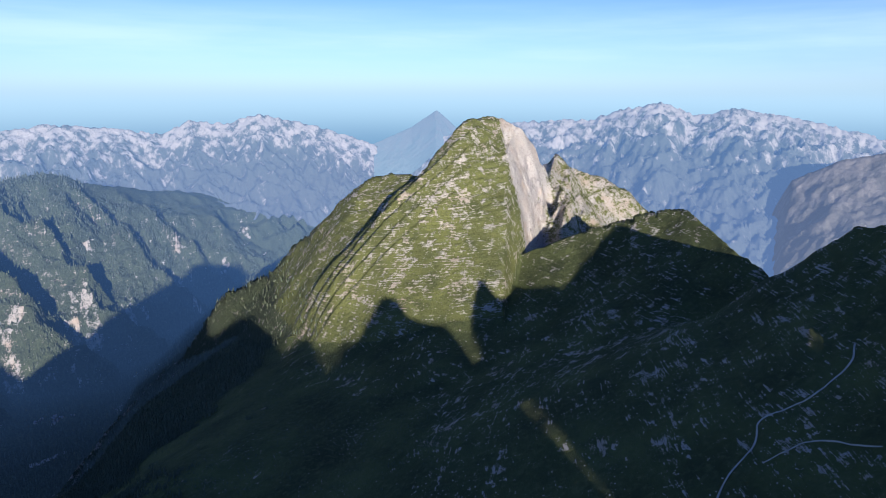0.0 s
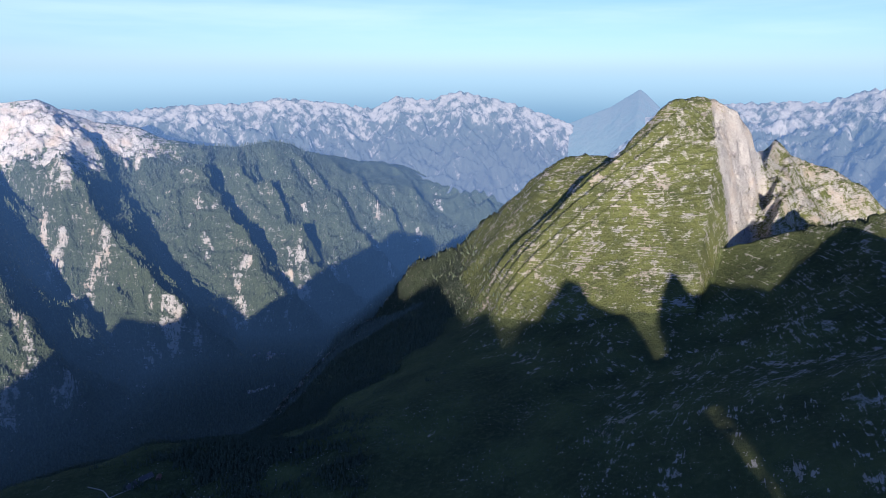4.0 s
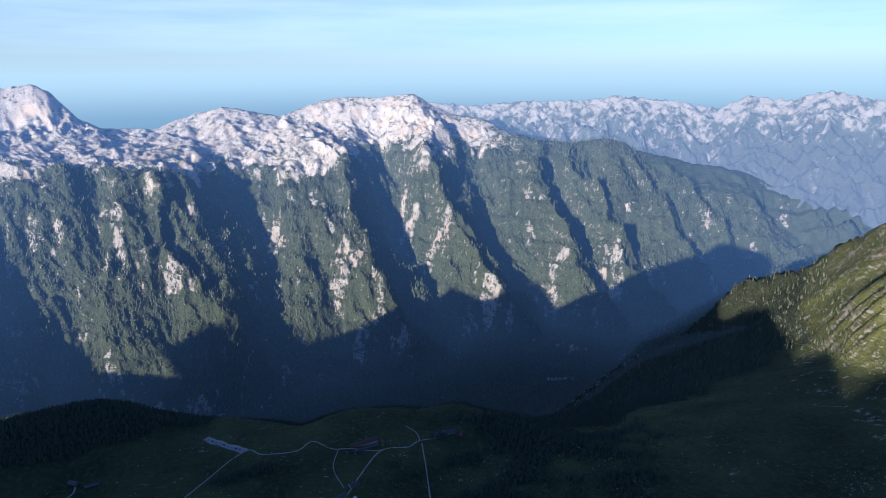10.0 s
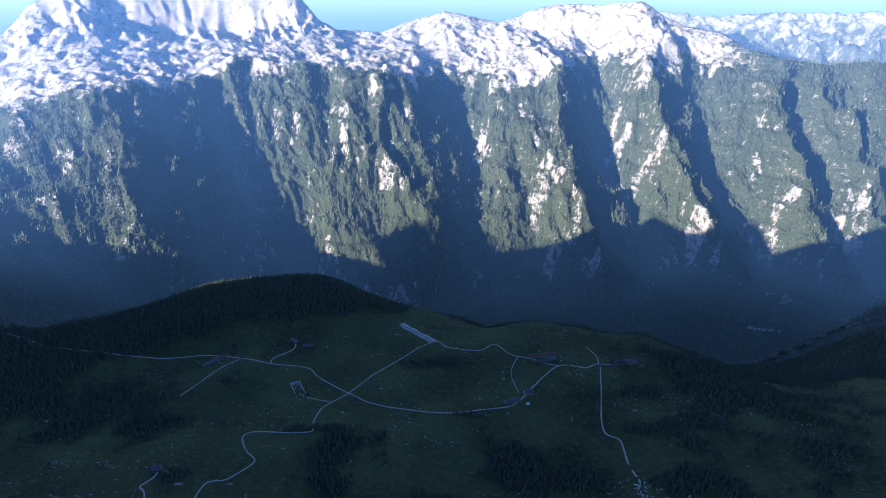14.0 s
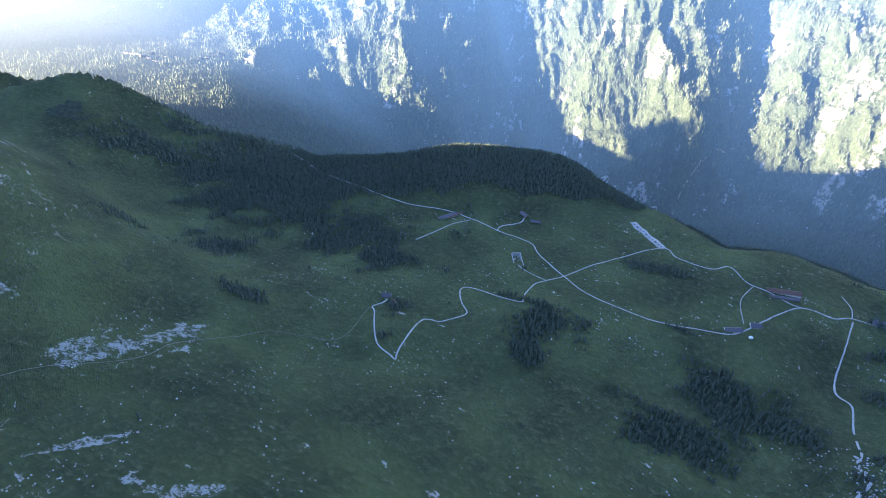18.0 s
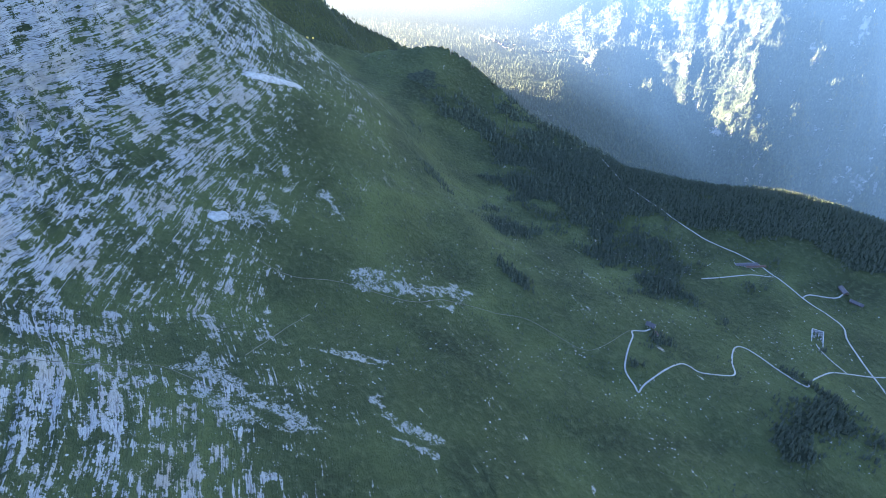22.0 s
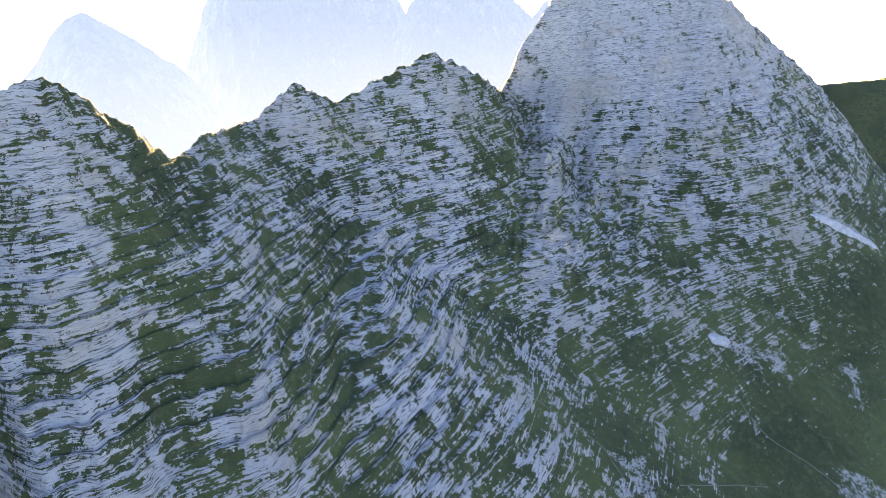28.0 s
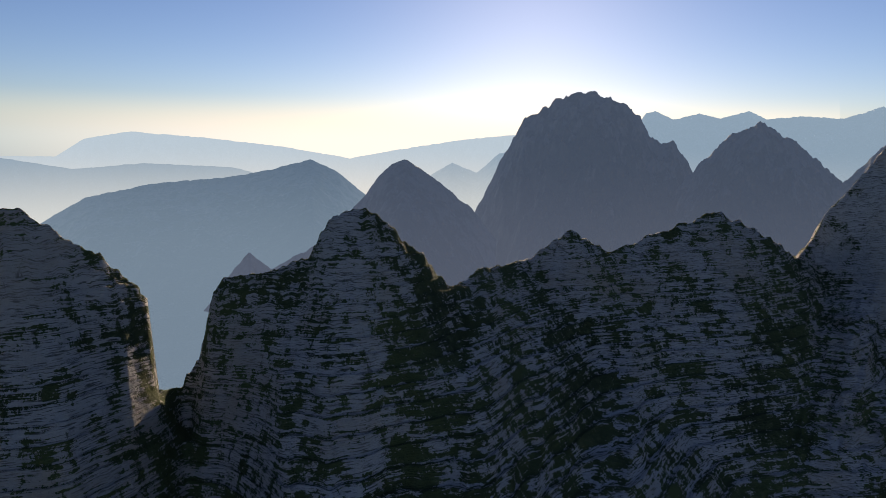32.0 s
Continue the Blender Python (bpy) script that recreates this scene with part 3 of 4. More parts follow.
def piece(name, keep, material):
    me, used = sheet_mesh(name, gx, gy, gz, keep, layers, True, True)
    me.normals_split_custom_set_from_vertices(gnorm.reshape(-1, 3)[used])
    me.materials.append(material)
    return me


tagged(new("ground", piece("ground", qf == 0, GROUND)), "pasture shelf, wooded slopes and valley floor below the ridge", "ground", kind="structure")
for code, (name, label, parts) in enumerate(WHOLES, 1):
    top_ob = tagged(new(name), label, "mountain")
    left = qf == code
    for pname, keep, plabel in parts:
        keep = left if keep is None else keep & left
        left = left & ~keep
        if keep.any():
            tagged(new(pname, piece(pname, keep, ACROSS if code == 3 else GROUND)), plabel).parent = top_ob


# ---- mountains farther off, each one a ridge of its own ----
def far_range(name, label, rows, slope, material, jag=20.0, depth=500.0, seed=0, az_step=0.15, wave=260.0, kind=""):
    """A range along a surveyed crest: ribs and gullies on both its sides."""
    a = np.array(rows, float)
    az = np.arange(a[0, 0], a[-1, 0] + 1e-6, az_step)
    rc = np.interp(az, a[:, 0], a[:, 1])[:, None]
    h = (H + np.interp(az, a[:, 0], a[:, 1]) * np.tan(np.radians(np.interp(az, a[:, 0], a[:, 2]))))[:, None]
    off = np.concatenate([np.linspace(-1, -0.02, 75) * depth, np.linspace(0, 150, 15)])[None, :]
    r = rc + off
    x, y = -np.sin(np.radians(az))[:, None] * r, np.cos(np.radians(az))[:, None] * r
    away = np.abs(off)
    fall = np.clip(away / 60, 0, 1)
    z = h - slope * away ** 0.97
    z = z + 5.0 * jag * fall * (ridged(x, y, wave, 5, 0.55, seed) - 0.62) * np.clip(away / 250, 0.15, 1)
    z = z + jag * 0.9 * (ridged(x, y, wave * 0.4, 4, 0.6, seed + 5) - 0.75)
    z = z + jag * 0.35 * fbm(x, y, wave * 0.22, 4, 0.55, seed + 7)
    rocky = np.clip((z - h + 260) / 400, -0.2, 0.6)
    whole = tagged(new(name), label, "mountain", kind=kind)
    cuts = np.linspace(0, len(az) - 1, 4).astype(int)
    for c0, c1 in zip(cuts[:-1], cuts[1:]):  # its flanks, one after the other along the crest
        cols = slice(c0, c1 + 1)
        me, used = sheet_mesh("flank", x[cols], y[cols], z[cols], None, {"rock": rocky[cols]}, True, True)
        n = directions(x, y, z)
        me.normals_split_custom_set_from_vertices((n * np.sign(n[..., 2:3] + 1e-9))[cols].reshape(-1, 3)[used])
        me.materials.append(material)
        new("flank", me).parent = whole
    return whole


# far ranges glow in haze colours: the haze is painted on as emission
ROCK_FAR = far_haze_material("rock_haze_glow", (0.030, 0.050, 0.090), 1.0, (0.13, 0.125, 0.12), (0.085, 0.085, 0.08), (0.050, 0.073, 0.122))
BLUE_FAR = far_haze_material("blue_ridges_haze_glow", (0.066, 0.128, 0.222), 0.8, (0.1, 0.1, 0.1), (0.05, 0.06, 0.05), (0.13, 0.22, 0.34))
PALE_FAR = far_haze_material("pale_ridges_haze_glow", (0.33, 0.48, 0.65), 0.9, (0.1, 0.1, 0.1), (0.06, 0.06, 0.06), (0.62, 0.68, 0.72))
HILL_FAR = far_haze_material("hills_haze_glow", (0.17, 0.29, 0.44), 0.9, (0.1, 0.1, 0.1), (0.06, 0.06, 0.06), (0.5, 0.6, 0.68))
WEST_PALE = far_haze_material("western_peak_haze_glow", (0.16, 0.29, 0.46), 0.56, (0.06, 0.06, 0.06), (0.05, 0.06, 0.06), (0.19, 0.33, 0.48))
WEST_FAR = far_haze_material("western_ranges_haze_glow", (0.10, 0.205, 0.38), 0.50, (0.21, 0.20, 0.185), (0.04, 0.048, 0.04), (0.11, 0.20, 0.39))

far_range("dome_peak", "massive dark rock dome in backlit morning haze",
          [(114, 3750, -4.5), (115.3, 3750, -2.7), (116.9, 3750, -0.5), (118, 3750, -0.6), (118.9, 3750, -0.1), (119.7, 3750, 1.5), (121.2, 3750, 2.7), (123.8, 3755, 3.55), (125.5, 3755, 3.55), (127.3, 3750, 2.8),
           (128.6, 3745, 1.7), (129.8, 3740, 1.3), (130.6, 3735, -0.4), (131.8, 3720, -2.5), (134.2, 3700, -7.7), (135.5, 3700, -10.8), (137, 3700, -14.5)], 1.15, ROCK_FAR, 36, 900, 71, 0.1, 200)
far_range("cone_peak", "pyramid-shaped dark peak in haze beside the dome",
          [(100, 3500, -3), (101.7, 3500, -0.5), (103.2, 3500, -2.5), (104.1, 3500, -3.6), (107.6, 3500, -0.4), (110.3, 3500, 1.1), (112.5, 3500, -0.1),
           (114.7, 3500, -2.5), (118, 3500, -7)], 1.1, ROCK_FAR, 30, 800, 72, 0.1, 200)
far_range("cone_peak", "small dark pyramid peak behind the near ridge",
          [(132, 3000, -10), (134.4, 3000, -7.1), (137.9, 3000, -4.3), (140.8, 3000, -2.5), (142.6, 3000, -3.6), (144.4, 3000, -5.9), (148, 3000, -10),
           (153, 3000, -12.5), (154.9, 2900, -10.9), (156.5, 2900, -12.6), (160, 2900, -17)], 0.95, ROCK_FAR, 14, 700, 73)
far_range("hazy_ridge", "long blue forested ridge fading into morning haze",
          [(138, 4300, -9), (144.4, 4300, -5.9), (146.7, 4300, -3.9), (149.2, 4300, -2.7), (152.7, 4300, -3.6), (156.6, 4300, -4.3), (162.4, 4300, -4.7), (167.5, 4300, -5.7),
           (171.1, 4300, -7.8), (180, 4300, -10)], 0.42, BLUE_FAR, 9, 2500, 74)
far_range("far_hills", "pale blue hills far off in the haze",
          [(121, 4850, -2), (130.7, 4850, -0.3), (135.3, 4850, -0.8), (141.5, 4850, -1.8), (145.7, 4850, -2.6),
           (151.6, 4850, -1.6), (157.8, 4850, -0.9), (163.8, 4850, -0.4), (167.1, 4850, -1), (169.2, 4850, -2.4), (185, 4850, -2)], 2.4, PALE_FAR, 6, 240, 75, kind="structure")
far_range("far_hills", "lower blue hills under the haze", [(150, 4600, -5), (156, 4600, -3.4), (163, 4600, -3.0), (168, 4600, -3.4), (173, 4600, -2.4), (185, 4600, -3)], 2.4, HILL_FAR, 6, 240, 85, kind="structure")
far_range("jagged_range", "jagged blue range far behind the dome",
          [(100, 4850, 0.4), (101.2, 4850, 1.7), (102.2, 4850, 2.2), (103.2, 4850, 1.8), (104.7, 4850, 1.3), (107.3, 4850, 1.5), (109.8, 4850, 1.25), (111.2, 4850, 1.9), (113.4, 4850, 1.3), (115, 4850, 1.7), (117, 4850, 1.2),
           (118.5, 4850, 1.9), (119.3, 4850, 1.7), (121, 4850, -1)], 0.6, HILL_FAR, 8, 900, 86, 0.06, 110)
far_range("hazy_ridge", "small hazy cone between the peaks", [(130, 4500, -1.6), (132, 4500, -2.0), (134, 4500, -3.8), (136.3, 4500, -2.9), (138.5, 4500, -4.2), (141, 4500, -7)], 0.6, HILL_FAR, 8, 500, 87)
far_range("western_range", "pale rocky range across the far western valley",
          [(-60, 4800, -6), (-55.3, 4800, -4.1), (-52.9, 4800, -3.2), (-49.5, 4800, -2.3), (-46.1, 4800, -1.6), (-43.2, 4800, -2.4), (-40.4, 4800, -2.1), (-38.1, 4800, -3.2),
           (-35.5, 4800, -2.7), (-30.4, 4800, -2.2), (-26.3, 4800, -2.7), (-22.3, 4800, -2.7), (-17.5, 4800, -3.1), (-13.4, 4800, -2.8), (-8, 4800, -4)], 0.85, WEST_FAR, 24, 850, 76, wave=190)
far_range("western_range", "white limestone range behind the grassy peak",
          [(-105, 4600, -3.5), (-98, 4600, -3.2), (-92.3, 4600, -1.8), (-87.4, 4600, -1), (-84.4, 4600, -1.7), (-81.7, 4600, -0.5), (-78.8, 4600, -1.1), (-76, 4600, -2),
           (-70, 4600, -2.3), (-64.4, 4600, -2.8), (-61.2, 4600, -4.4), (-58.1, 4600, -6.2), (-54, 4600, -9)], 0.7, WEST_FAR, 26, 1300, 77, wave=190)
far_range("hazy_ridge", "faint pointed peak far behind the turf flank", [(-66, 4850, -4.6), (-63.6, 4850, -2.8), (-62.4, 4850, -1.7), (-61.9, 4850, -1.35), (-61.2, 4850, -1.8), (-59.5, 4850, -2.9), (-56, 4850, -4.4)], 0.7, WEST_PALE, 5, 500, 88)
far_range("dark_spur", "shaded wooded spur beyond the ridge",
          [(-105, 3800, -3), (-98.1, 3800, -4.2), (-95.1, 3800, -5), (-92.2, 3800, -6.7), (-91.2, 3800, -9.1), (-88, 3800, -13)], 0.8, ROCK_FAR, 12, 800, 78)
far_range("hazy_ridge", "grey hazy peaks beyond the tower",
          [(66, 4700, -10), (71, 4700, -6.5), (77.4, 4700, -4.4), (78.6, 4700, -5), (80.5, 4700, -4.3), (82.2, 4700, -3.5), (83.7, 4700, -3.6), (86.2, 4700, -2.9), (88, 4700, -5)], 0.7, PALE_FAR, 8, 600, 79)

# a glowing sheet all round: lowland haze painted at the horizon, thin high cloud over it
ring = bmesh.new()
REACH = 4900


def crown(k):
    """Top of the haze sheet, as an angle; cut low behind the rock tower so that the sun passes."""
    return -4 if 87 <= (2 * k - 90) % 360 <= 104 else 9


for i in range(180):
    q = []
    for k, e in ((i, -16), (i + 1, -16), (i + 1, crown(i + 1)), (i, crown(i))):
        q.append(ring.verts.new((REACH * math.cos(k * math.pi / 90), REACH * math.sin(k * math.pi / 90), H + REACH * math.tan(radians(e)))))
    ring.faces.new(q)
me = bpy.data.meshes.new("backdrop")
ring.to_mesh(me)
haze = Nodes("horizon_haze_glow")
sep = haze.node("ShaderNodeSeparateXYZ")
haze.put(sep.inputs[0], haze.pos)
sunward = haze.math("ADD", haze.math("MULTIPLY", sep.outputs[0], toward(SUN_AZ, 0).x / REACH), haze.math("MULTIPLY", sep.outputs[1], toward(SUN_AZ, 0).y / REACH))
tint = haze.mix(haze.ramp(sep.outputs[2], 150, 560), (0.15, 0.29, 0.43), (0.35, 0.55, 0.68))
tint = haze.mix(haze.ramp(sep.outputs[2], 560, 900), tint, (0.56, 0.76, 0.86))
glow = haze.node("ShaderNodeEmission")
# whiter towards the sun: its glow painted into the emission
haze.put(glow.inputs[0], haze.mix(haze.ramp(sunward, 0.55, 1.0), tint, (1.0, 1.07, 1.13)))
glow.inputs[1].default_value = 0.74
clear = haze.node("ShaderNodeBsdfTransparent")
join = haze.node("ShaderNodeMixShader")
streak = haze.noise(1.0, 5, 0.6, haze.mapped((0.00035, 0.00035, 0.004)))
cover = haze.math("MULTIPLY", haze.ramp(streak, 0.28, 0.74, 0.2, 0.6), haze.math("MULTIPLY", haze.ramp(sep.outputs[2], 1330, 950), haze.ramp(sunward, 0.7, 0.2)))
# sheet reaches high only where it doesn't block sun from the valley wall
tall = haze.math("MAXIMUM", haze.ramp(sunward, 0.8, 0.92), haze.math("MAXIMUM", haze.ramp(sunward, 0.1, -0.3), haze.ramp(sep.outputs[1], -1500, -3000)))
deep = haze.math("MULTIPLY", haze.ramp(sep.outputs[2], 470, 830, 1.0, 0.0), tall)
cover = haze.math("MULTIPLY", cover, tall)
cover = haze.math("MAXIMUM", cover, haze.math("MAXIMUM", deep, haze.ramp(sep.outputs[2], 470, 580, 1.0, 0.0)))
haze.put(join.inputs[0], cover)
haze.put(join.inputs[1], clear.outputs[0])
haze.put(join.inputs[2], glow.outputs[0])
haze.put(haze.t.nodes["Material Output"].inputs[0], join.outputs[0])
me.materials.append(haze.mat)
tagged(new("backdrop", me), "glowing sheet of pale blue haze and thin cloud along the horizon", "haze", kind="structure")


# ---- helpers for things ----
def part(name, bm, material, parent=None, label=""):
    """One mesh object from a bmesh, under a thing or a part."""
    me = bpy.data.meshes.new(name)
    bm.to_mesh(me)
    bm.free()
    me.materials.append(material)
    ob = new(name, me)
    ob.parent = parent
    return tagged(ob, label)


def box(bm, x0, y0, z0, x1, y1, z1):
    v = [bm.verts.new(p) for p in ((x0, y0, z0), (x1, y0, z0), (x1, y1, z0), (x0, y1, z0), (x0, y0, z1), (x1, y0, z1), (x1, y1, z1), (x0, y1, z1))]
    for f in ((3, 2, 1, 0), (4, 5, 6, 7), (0, 1, 5, 4), (1, 2, 6, 5), (2, 3, 7, 6), (3, 0, 4, 7)):
        bm.faces.new([v[i] for i in f])
    return bm


def height(x, y):
    return land(np.atleast_1d(np.asarray(x, float)), np.atleast_1d(np.asarray(y, float)))[0]


def plain_material(name, colour, rough=0.8, spread=0.25, scale=1.2, metal=0.0):
    m = Nodes(name)
    n = m.noise(scale, 6, 0.6)
    dark = tuple(c * (1 - spread) for c in colour)
    light = tuple(min(c * (1 + spread), 0.9) for c in colour)
    m.done(m.mix(m.ramp(n, 0.3, 0.7), dark, light), rough, n, 0.05, 0.6)
    m.b.inputs["Metallic"].default_value = metal
    return m.mat


GRAVEL = plain_material("pale_gravel", (0.38, 0.365, 0.34), 0.95, 0.2, 0.5)
STONE = plain_material("limestone_blocks", (0.42, 0.41, 0.39), 0.95, 0.3, 0.4)
SNOW = plain_material("old_snow", (0.38, 0.37, 0.35), 0.8, 0.25, 0.25)
WALL = plain_material("lime_plaster", (0.55, 0.52, 0.47), 0.9, 0.15)
TIMBER = plain_material("weathered_timber", (0.16, 0.12, 0.09), 0.85, 0.3)
ROOF = plain_material("grey_sheet_roof", (0.13, 0.12, 0.13), 0.6, 0.2, 0.6, 0.2)
PALE_ROOF = plain_material("pale_roof", (0.34, 0.33, 0.33), 0.7, 0.2, 0.6)
RUST = plain_material("brown_roof", (0.16, 0.09, 0.07), 0.75, 0.25, 0.6)
PANE = plain_material("window_glass", (0.03, 0.035, 0.045), 0.1, 0.1)
CANVAS = plain_material("white_canvas", (0.78, 0.78, 0.76), 0.8, 0.05)
TRAIL = plain_material("trodden_earth", (0.2, 0.185, 0.15), 0.95, 0.3, 0.6)
BARK = plain_material("spruce_bark", (0.09, 0.065, 0.05), 0.95, 0.3, 2.0)


def needle_material(name="spruce_needles", air=None):
    m = Nodes(name)
    info = m.node("ShaderNodeObjectInfo").outputs["Random"]
    geo = m.node("ShaderNodeNewGeometry").outputs["Random Per Island"]
    n = m.noise(0.9, 4, 0.7)
    c = m.mix(m.ramp(n, 0.3, 0.7), (0.068, 0.092, 0.07), (0.135, 0.165, 0.115))
    c = m.mix(m.math("MULTIPLY", geo, 0.55), c, (0.065, 0.075, 0.035))
    c = m.mix(m.math("MULTIPLY", info, 0.15), c, (0.03, 0.045, 0.034))
    # far copy: base colour darkened, haze painted on as emission
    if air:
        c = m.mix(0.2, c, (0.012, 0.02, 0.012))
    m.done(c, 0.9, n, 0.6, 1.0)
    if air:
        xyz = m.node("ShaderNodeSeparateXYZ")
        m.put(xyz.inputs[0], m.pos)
        haze_emission(m, xyz, air)
    return m.mat


NEEDLES = needle_material()
FAR_NEEDLES = needle_material("needles_haze_glow", (0.008, 0.0205, 0.049))


def ease(points, gap):
    """A smooth run through plan points (Catmull-Rom), one point about every gap metres."""
    p = [np.array(q, float) for q in points]
    p = [2 * p[0] - p[1], *p, 2 * p[-1] - p[-2]]
    out = []
    for a, b, c, d in zip(p[:-3], p[1:-2], p[2:-1], p[3:]):
        n = max(2, int(np.hypot(*(c - b)) / gap))
        for t in np.arange(n) / n:
            out.append(0.5 * (2 * b + (c - a) * t + (2 * a - 5 * b + 4 * c - d) * t * t + (3 * b - a - 3 * c + d) * t ** 3))
    return np.array([*out, p[-2]])


def ribbon(name, points, width, material, label, category, rough=0.25, lift=0.45, seed=0, gap=4.0, kind="structure"):
    """A worn track laid over the land: a slab with uneven edges."""
    run = ease(points, gap)
    way = np.gradient(run, axis=0)
    way /= np.maximum(np.hypot(way[:, 0], way[:, 1])[:, None], 1e-6)
    side = np.stack([-way[:, 1], way[:, 0]], 1)
    s = np.arange(len(run)) * gap
    width *= 0.64 if name == "road" else 1.0
    wl = width / 2 * (1 + rough * perlin(s / 14, s * 0 + 3.1 + seed, 91))
    wr = width / 2 * (1 + rough * perlin(s / 14, s * 0 + 7.7 + seed, 92))
    rows = [run + side * wl[:, None], run + side * wl[:, None] * 0.4, run - side * wr[:, None] * 0.4, run - side * wr[:, None]]
    grid = np.stack([rows[0], *rows, rows[3]], 1)
    z = height(grid[..., 0], grid[..., 1]) + lift
    z[:, 0] -= 1.6
    z[:, -1] -= 1.6
    me = sheet_mesh(name, grid[..., 0][::-1], grid[..., 1][::-1], z[::-1])
    me.materials.append(material)
    return tagged(new(name, me), label, category, kind=kind)


# ---- roads, paths, stream beds ----
ribbon("road", [(-830, 830), (-700, 790), (-552, 771), (-493, 774), (-428, 788), (-392, 782), (-336, 770), (-272, 755), (-247, 729), (-193, 691), (-157, 663), (-123, 650), (-65, 648), (-8, 661),
                (32, 677), (51, 700), (70, 735), (87, 766), (113, 796), (150, 796), (173, 812), (221, 824)], 2.9, GRAVEL,
       "pale gravel road across the pasture to the huts", "road")
ribbon("road", [(-193, 691), (-141, 775), (-87, 838), (-61, 818), (-13, 812), (10, 834), (38, 806), (70, 803), (100, 795), (113, 796)], 2.7, GRAVEL,
       "pale gravel road from the crossing past the long barn", "road", seed=2)
ribbon("road", [(-193, 691), (-210, 665), (-220, 643), (-220, 606), (-216, 593), (-239, 591), (-273, 594), (-296, 592), (-302, 580), (-287, 554), (-266, 529), (-282, 494), (-299, 489), (-304, 475),
                (-297, 420), (-291, 404), (-300, 407), (-322, 413), (-345, 439), (-363, 465), (-372, 473), (-368, 491), (-369, 502)], 2.8, GRAVEL,
       "white gravel track climbing in bends to the upper hut", "road", seed=3)
ribbon("road", [(-388, 777), (-407, 753), (-426, 706), (-436, 679)], 3.0, GRAVEL, "gravel spur ending on the pasture", "road", seed=4)
ribbon("road", [(-336, 770), (-335, 786), (-313, 810), (-312, 826)], 3.0, GRAVEL, "gravel drive to the small farm", "road", seed=5)
ribbon("road", [(-210, 665), (-249, 677), (-262, 684)], 2.2, GRAVEL, "narrow drive to the stone pen", "road", seed=6)
ribbon("car_park", [(-87, 838), (-105, 856), (-128, 878), (-150, 900)], 11, GRAVEL, "strip of pale gravel used as a car park", "car park", 0.4, seed=7)
ribbon("road", [(173, 812), (172, 840), (160, 862)], 2.4, GRAVEL, "short gravel drive beside the huts", "road", seed=8)
ribbon("path", [(174, 805), (169, 762), (158, 660), (174, 635), (175, 594), (179, 560)], 2.0, GRAVEL, "beaten path down to the stream bed", "path", 0.4, seed=9)
ribbon("path", [(46, 800), (36, 760), (46, 712)], 1.1, GRAVEL, "faint path between the barns", "path", 0.5, seed=10)
ribbon("path", [(-374, 471), (-363, 398), (-405, 373), (-436, 356), (-461, 318), (-484, 275), (-484, 227), (-521, 163), (-536, 114), (-569, 80)], 0.45, TRAIL, "narrow hiking path up the slope", "path", 0.5, seed=11)
ribbon("path", [(-318, -225), (-360, -236), (-403, -230), (-433, -203), (-418, -158), (-417, -93), (-412, -54), (-406, -25), (-372, 5)], 0.45, TRAIL, "narrow hiking path across the ledges", "path", 0.5, seed=12)
ribbon("path", [(-415, 37), (-447, 73), (-480, 113)], 0.45, TRAIL, "narrow hiking path below the rocks", "path", 0.5, seed=13)
ribbon("path", [(475, 8), (529, -2), (564, -21), (594, -24), (604, -45), (617, -66), (650, -93), (680, -99)], 1.6, GRAVEL, "pale zigzag path on the shaded slope", "path", 0.5, seed=14)
ribbon("path", [(542, -29), (557, -66), (534, -107)], 1.3, GRAVEL, "pale path crossing the shaded slope", "path", 0.5, seed=15)
ribbon("stream_bed", [(180, 556), (176, 530), (184, 508), (174, 486), (171, 465), (166, 430), (160, 395)], 2.6, GRAVEL, "white boulder bed of a dry stream", "stream bed", 1.5, 0.4, seed=16, gap=2.5)
ribbon("stream_bed", [(200, 520), (215, 508), (226, 520)], 3, GRAVEL, "white boulder patch beside the dry stream", "stream bed", 0.95, 0.6, seed=17)
ribbon("stream_bed", [(-39, 2784), (-89, 2681), (-160, 2590), (-205, 2480), (-231, 2380), (-238, 2290)], 3, GRAVEL, "pale gravel runnel down the valley wall", "stream bed", 0.9, 1.5, seed=18, gap=12)
ribbon("gravel_bar", [(960, 2046), (1010, 2022), (1060, 2005)], 22, GRAVEL, "pale gravel bar on the valley floor", "gravel", 0.7, 3.0, seed=19, gap=8)
ribbon("ski_run", [(-2600, 1669), (-2490, 1680), (-2375, 1682)], 16, GRAVEL, "pale cleared run above the far village", "clearing", 0.7, 4.0, seed=20, gap=10)
ribbon("ski_run", [(-2292, 1803), (-2270, 1880), (-2257, 1949)], 14, GRAVEL, "pale cleared strip beside the far village", "clearing", 0.7, 4.0, seed=21, gap=10)


def snow_patch(cx, cy, rx, ry, turn, label, seed):
    """A drift of old snow: thick in the middle, thin at its uneven rim."""
    a = np.linspace(0, 2 * np.pi, 49)[:, None]
    k = np.linspace(0.02, 1, 9)[None, :]
    wob = 1 + 0.25 * perlin(np.cos(a) * 1.7 + seed, np.sin(a) * 1.7, 95)
    lx, ly = np.cos(a) * rx * k * wob, np.sin(a) * ry * k * wob
    c, s = math.cos(radians(turn)), math.sin(radians(turn))
    x, y = cx + lx * c - ly * s, cy + lx * s + ly * c
    z = height(x, y) + 1.4 * (1 - k ** 2) + 0.7 - 1.6 * (k > 0.99)
    me = sheet_mesh("snow_patch", x, y, z)
    me.materials.append(SNOW)
    tagged(new("snow_patch", me), label, "snow", "snow patches")


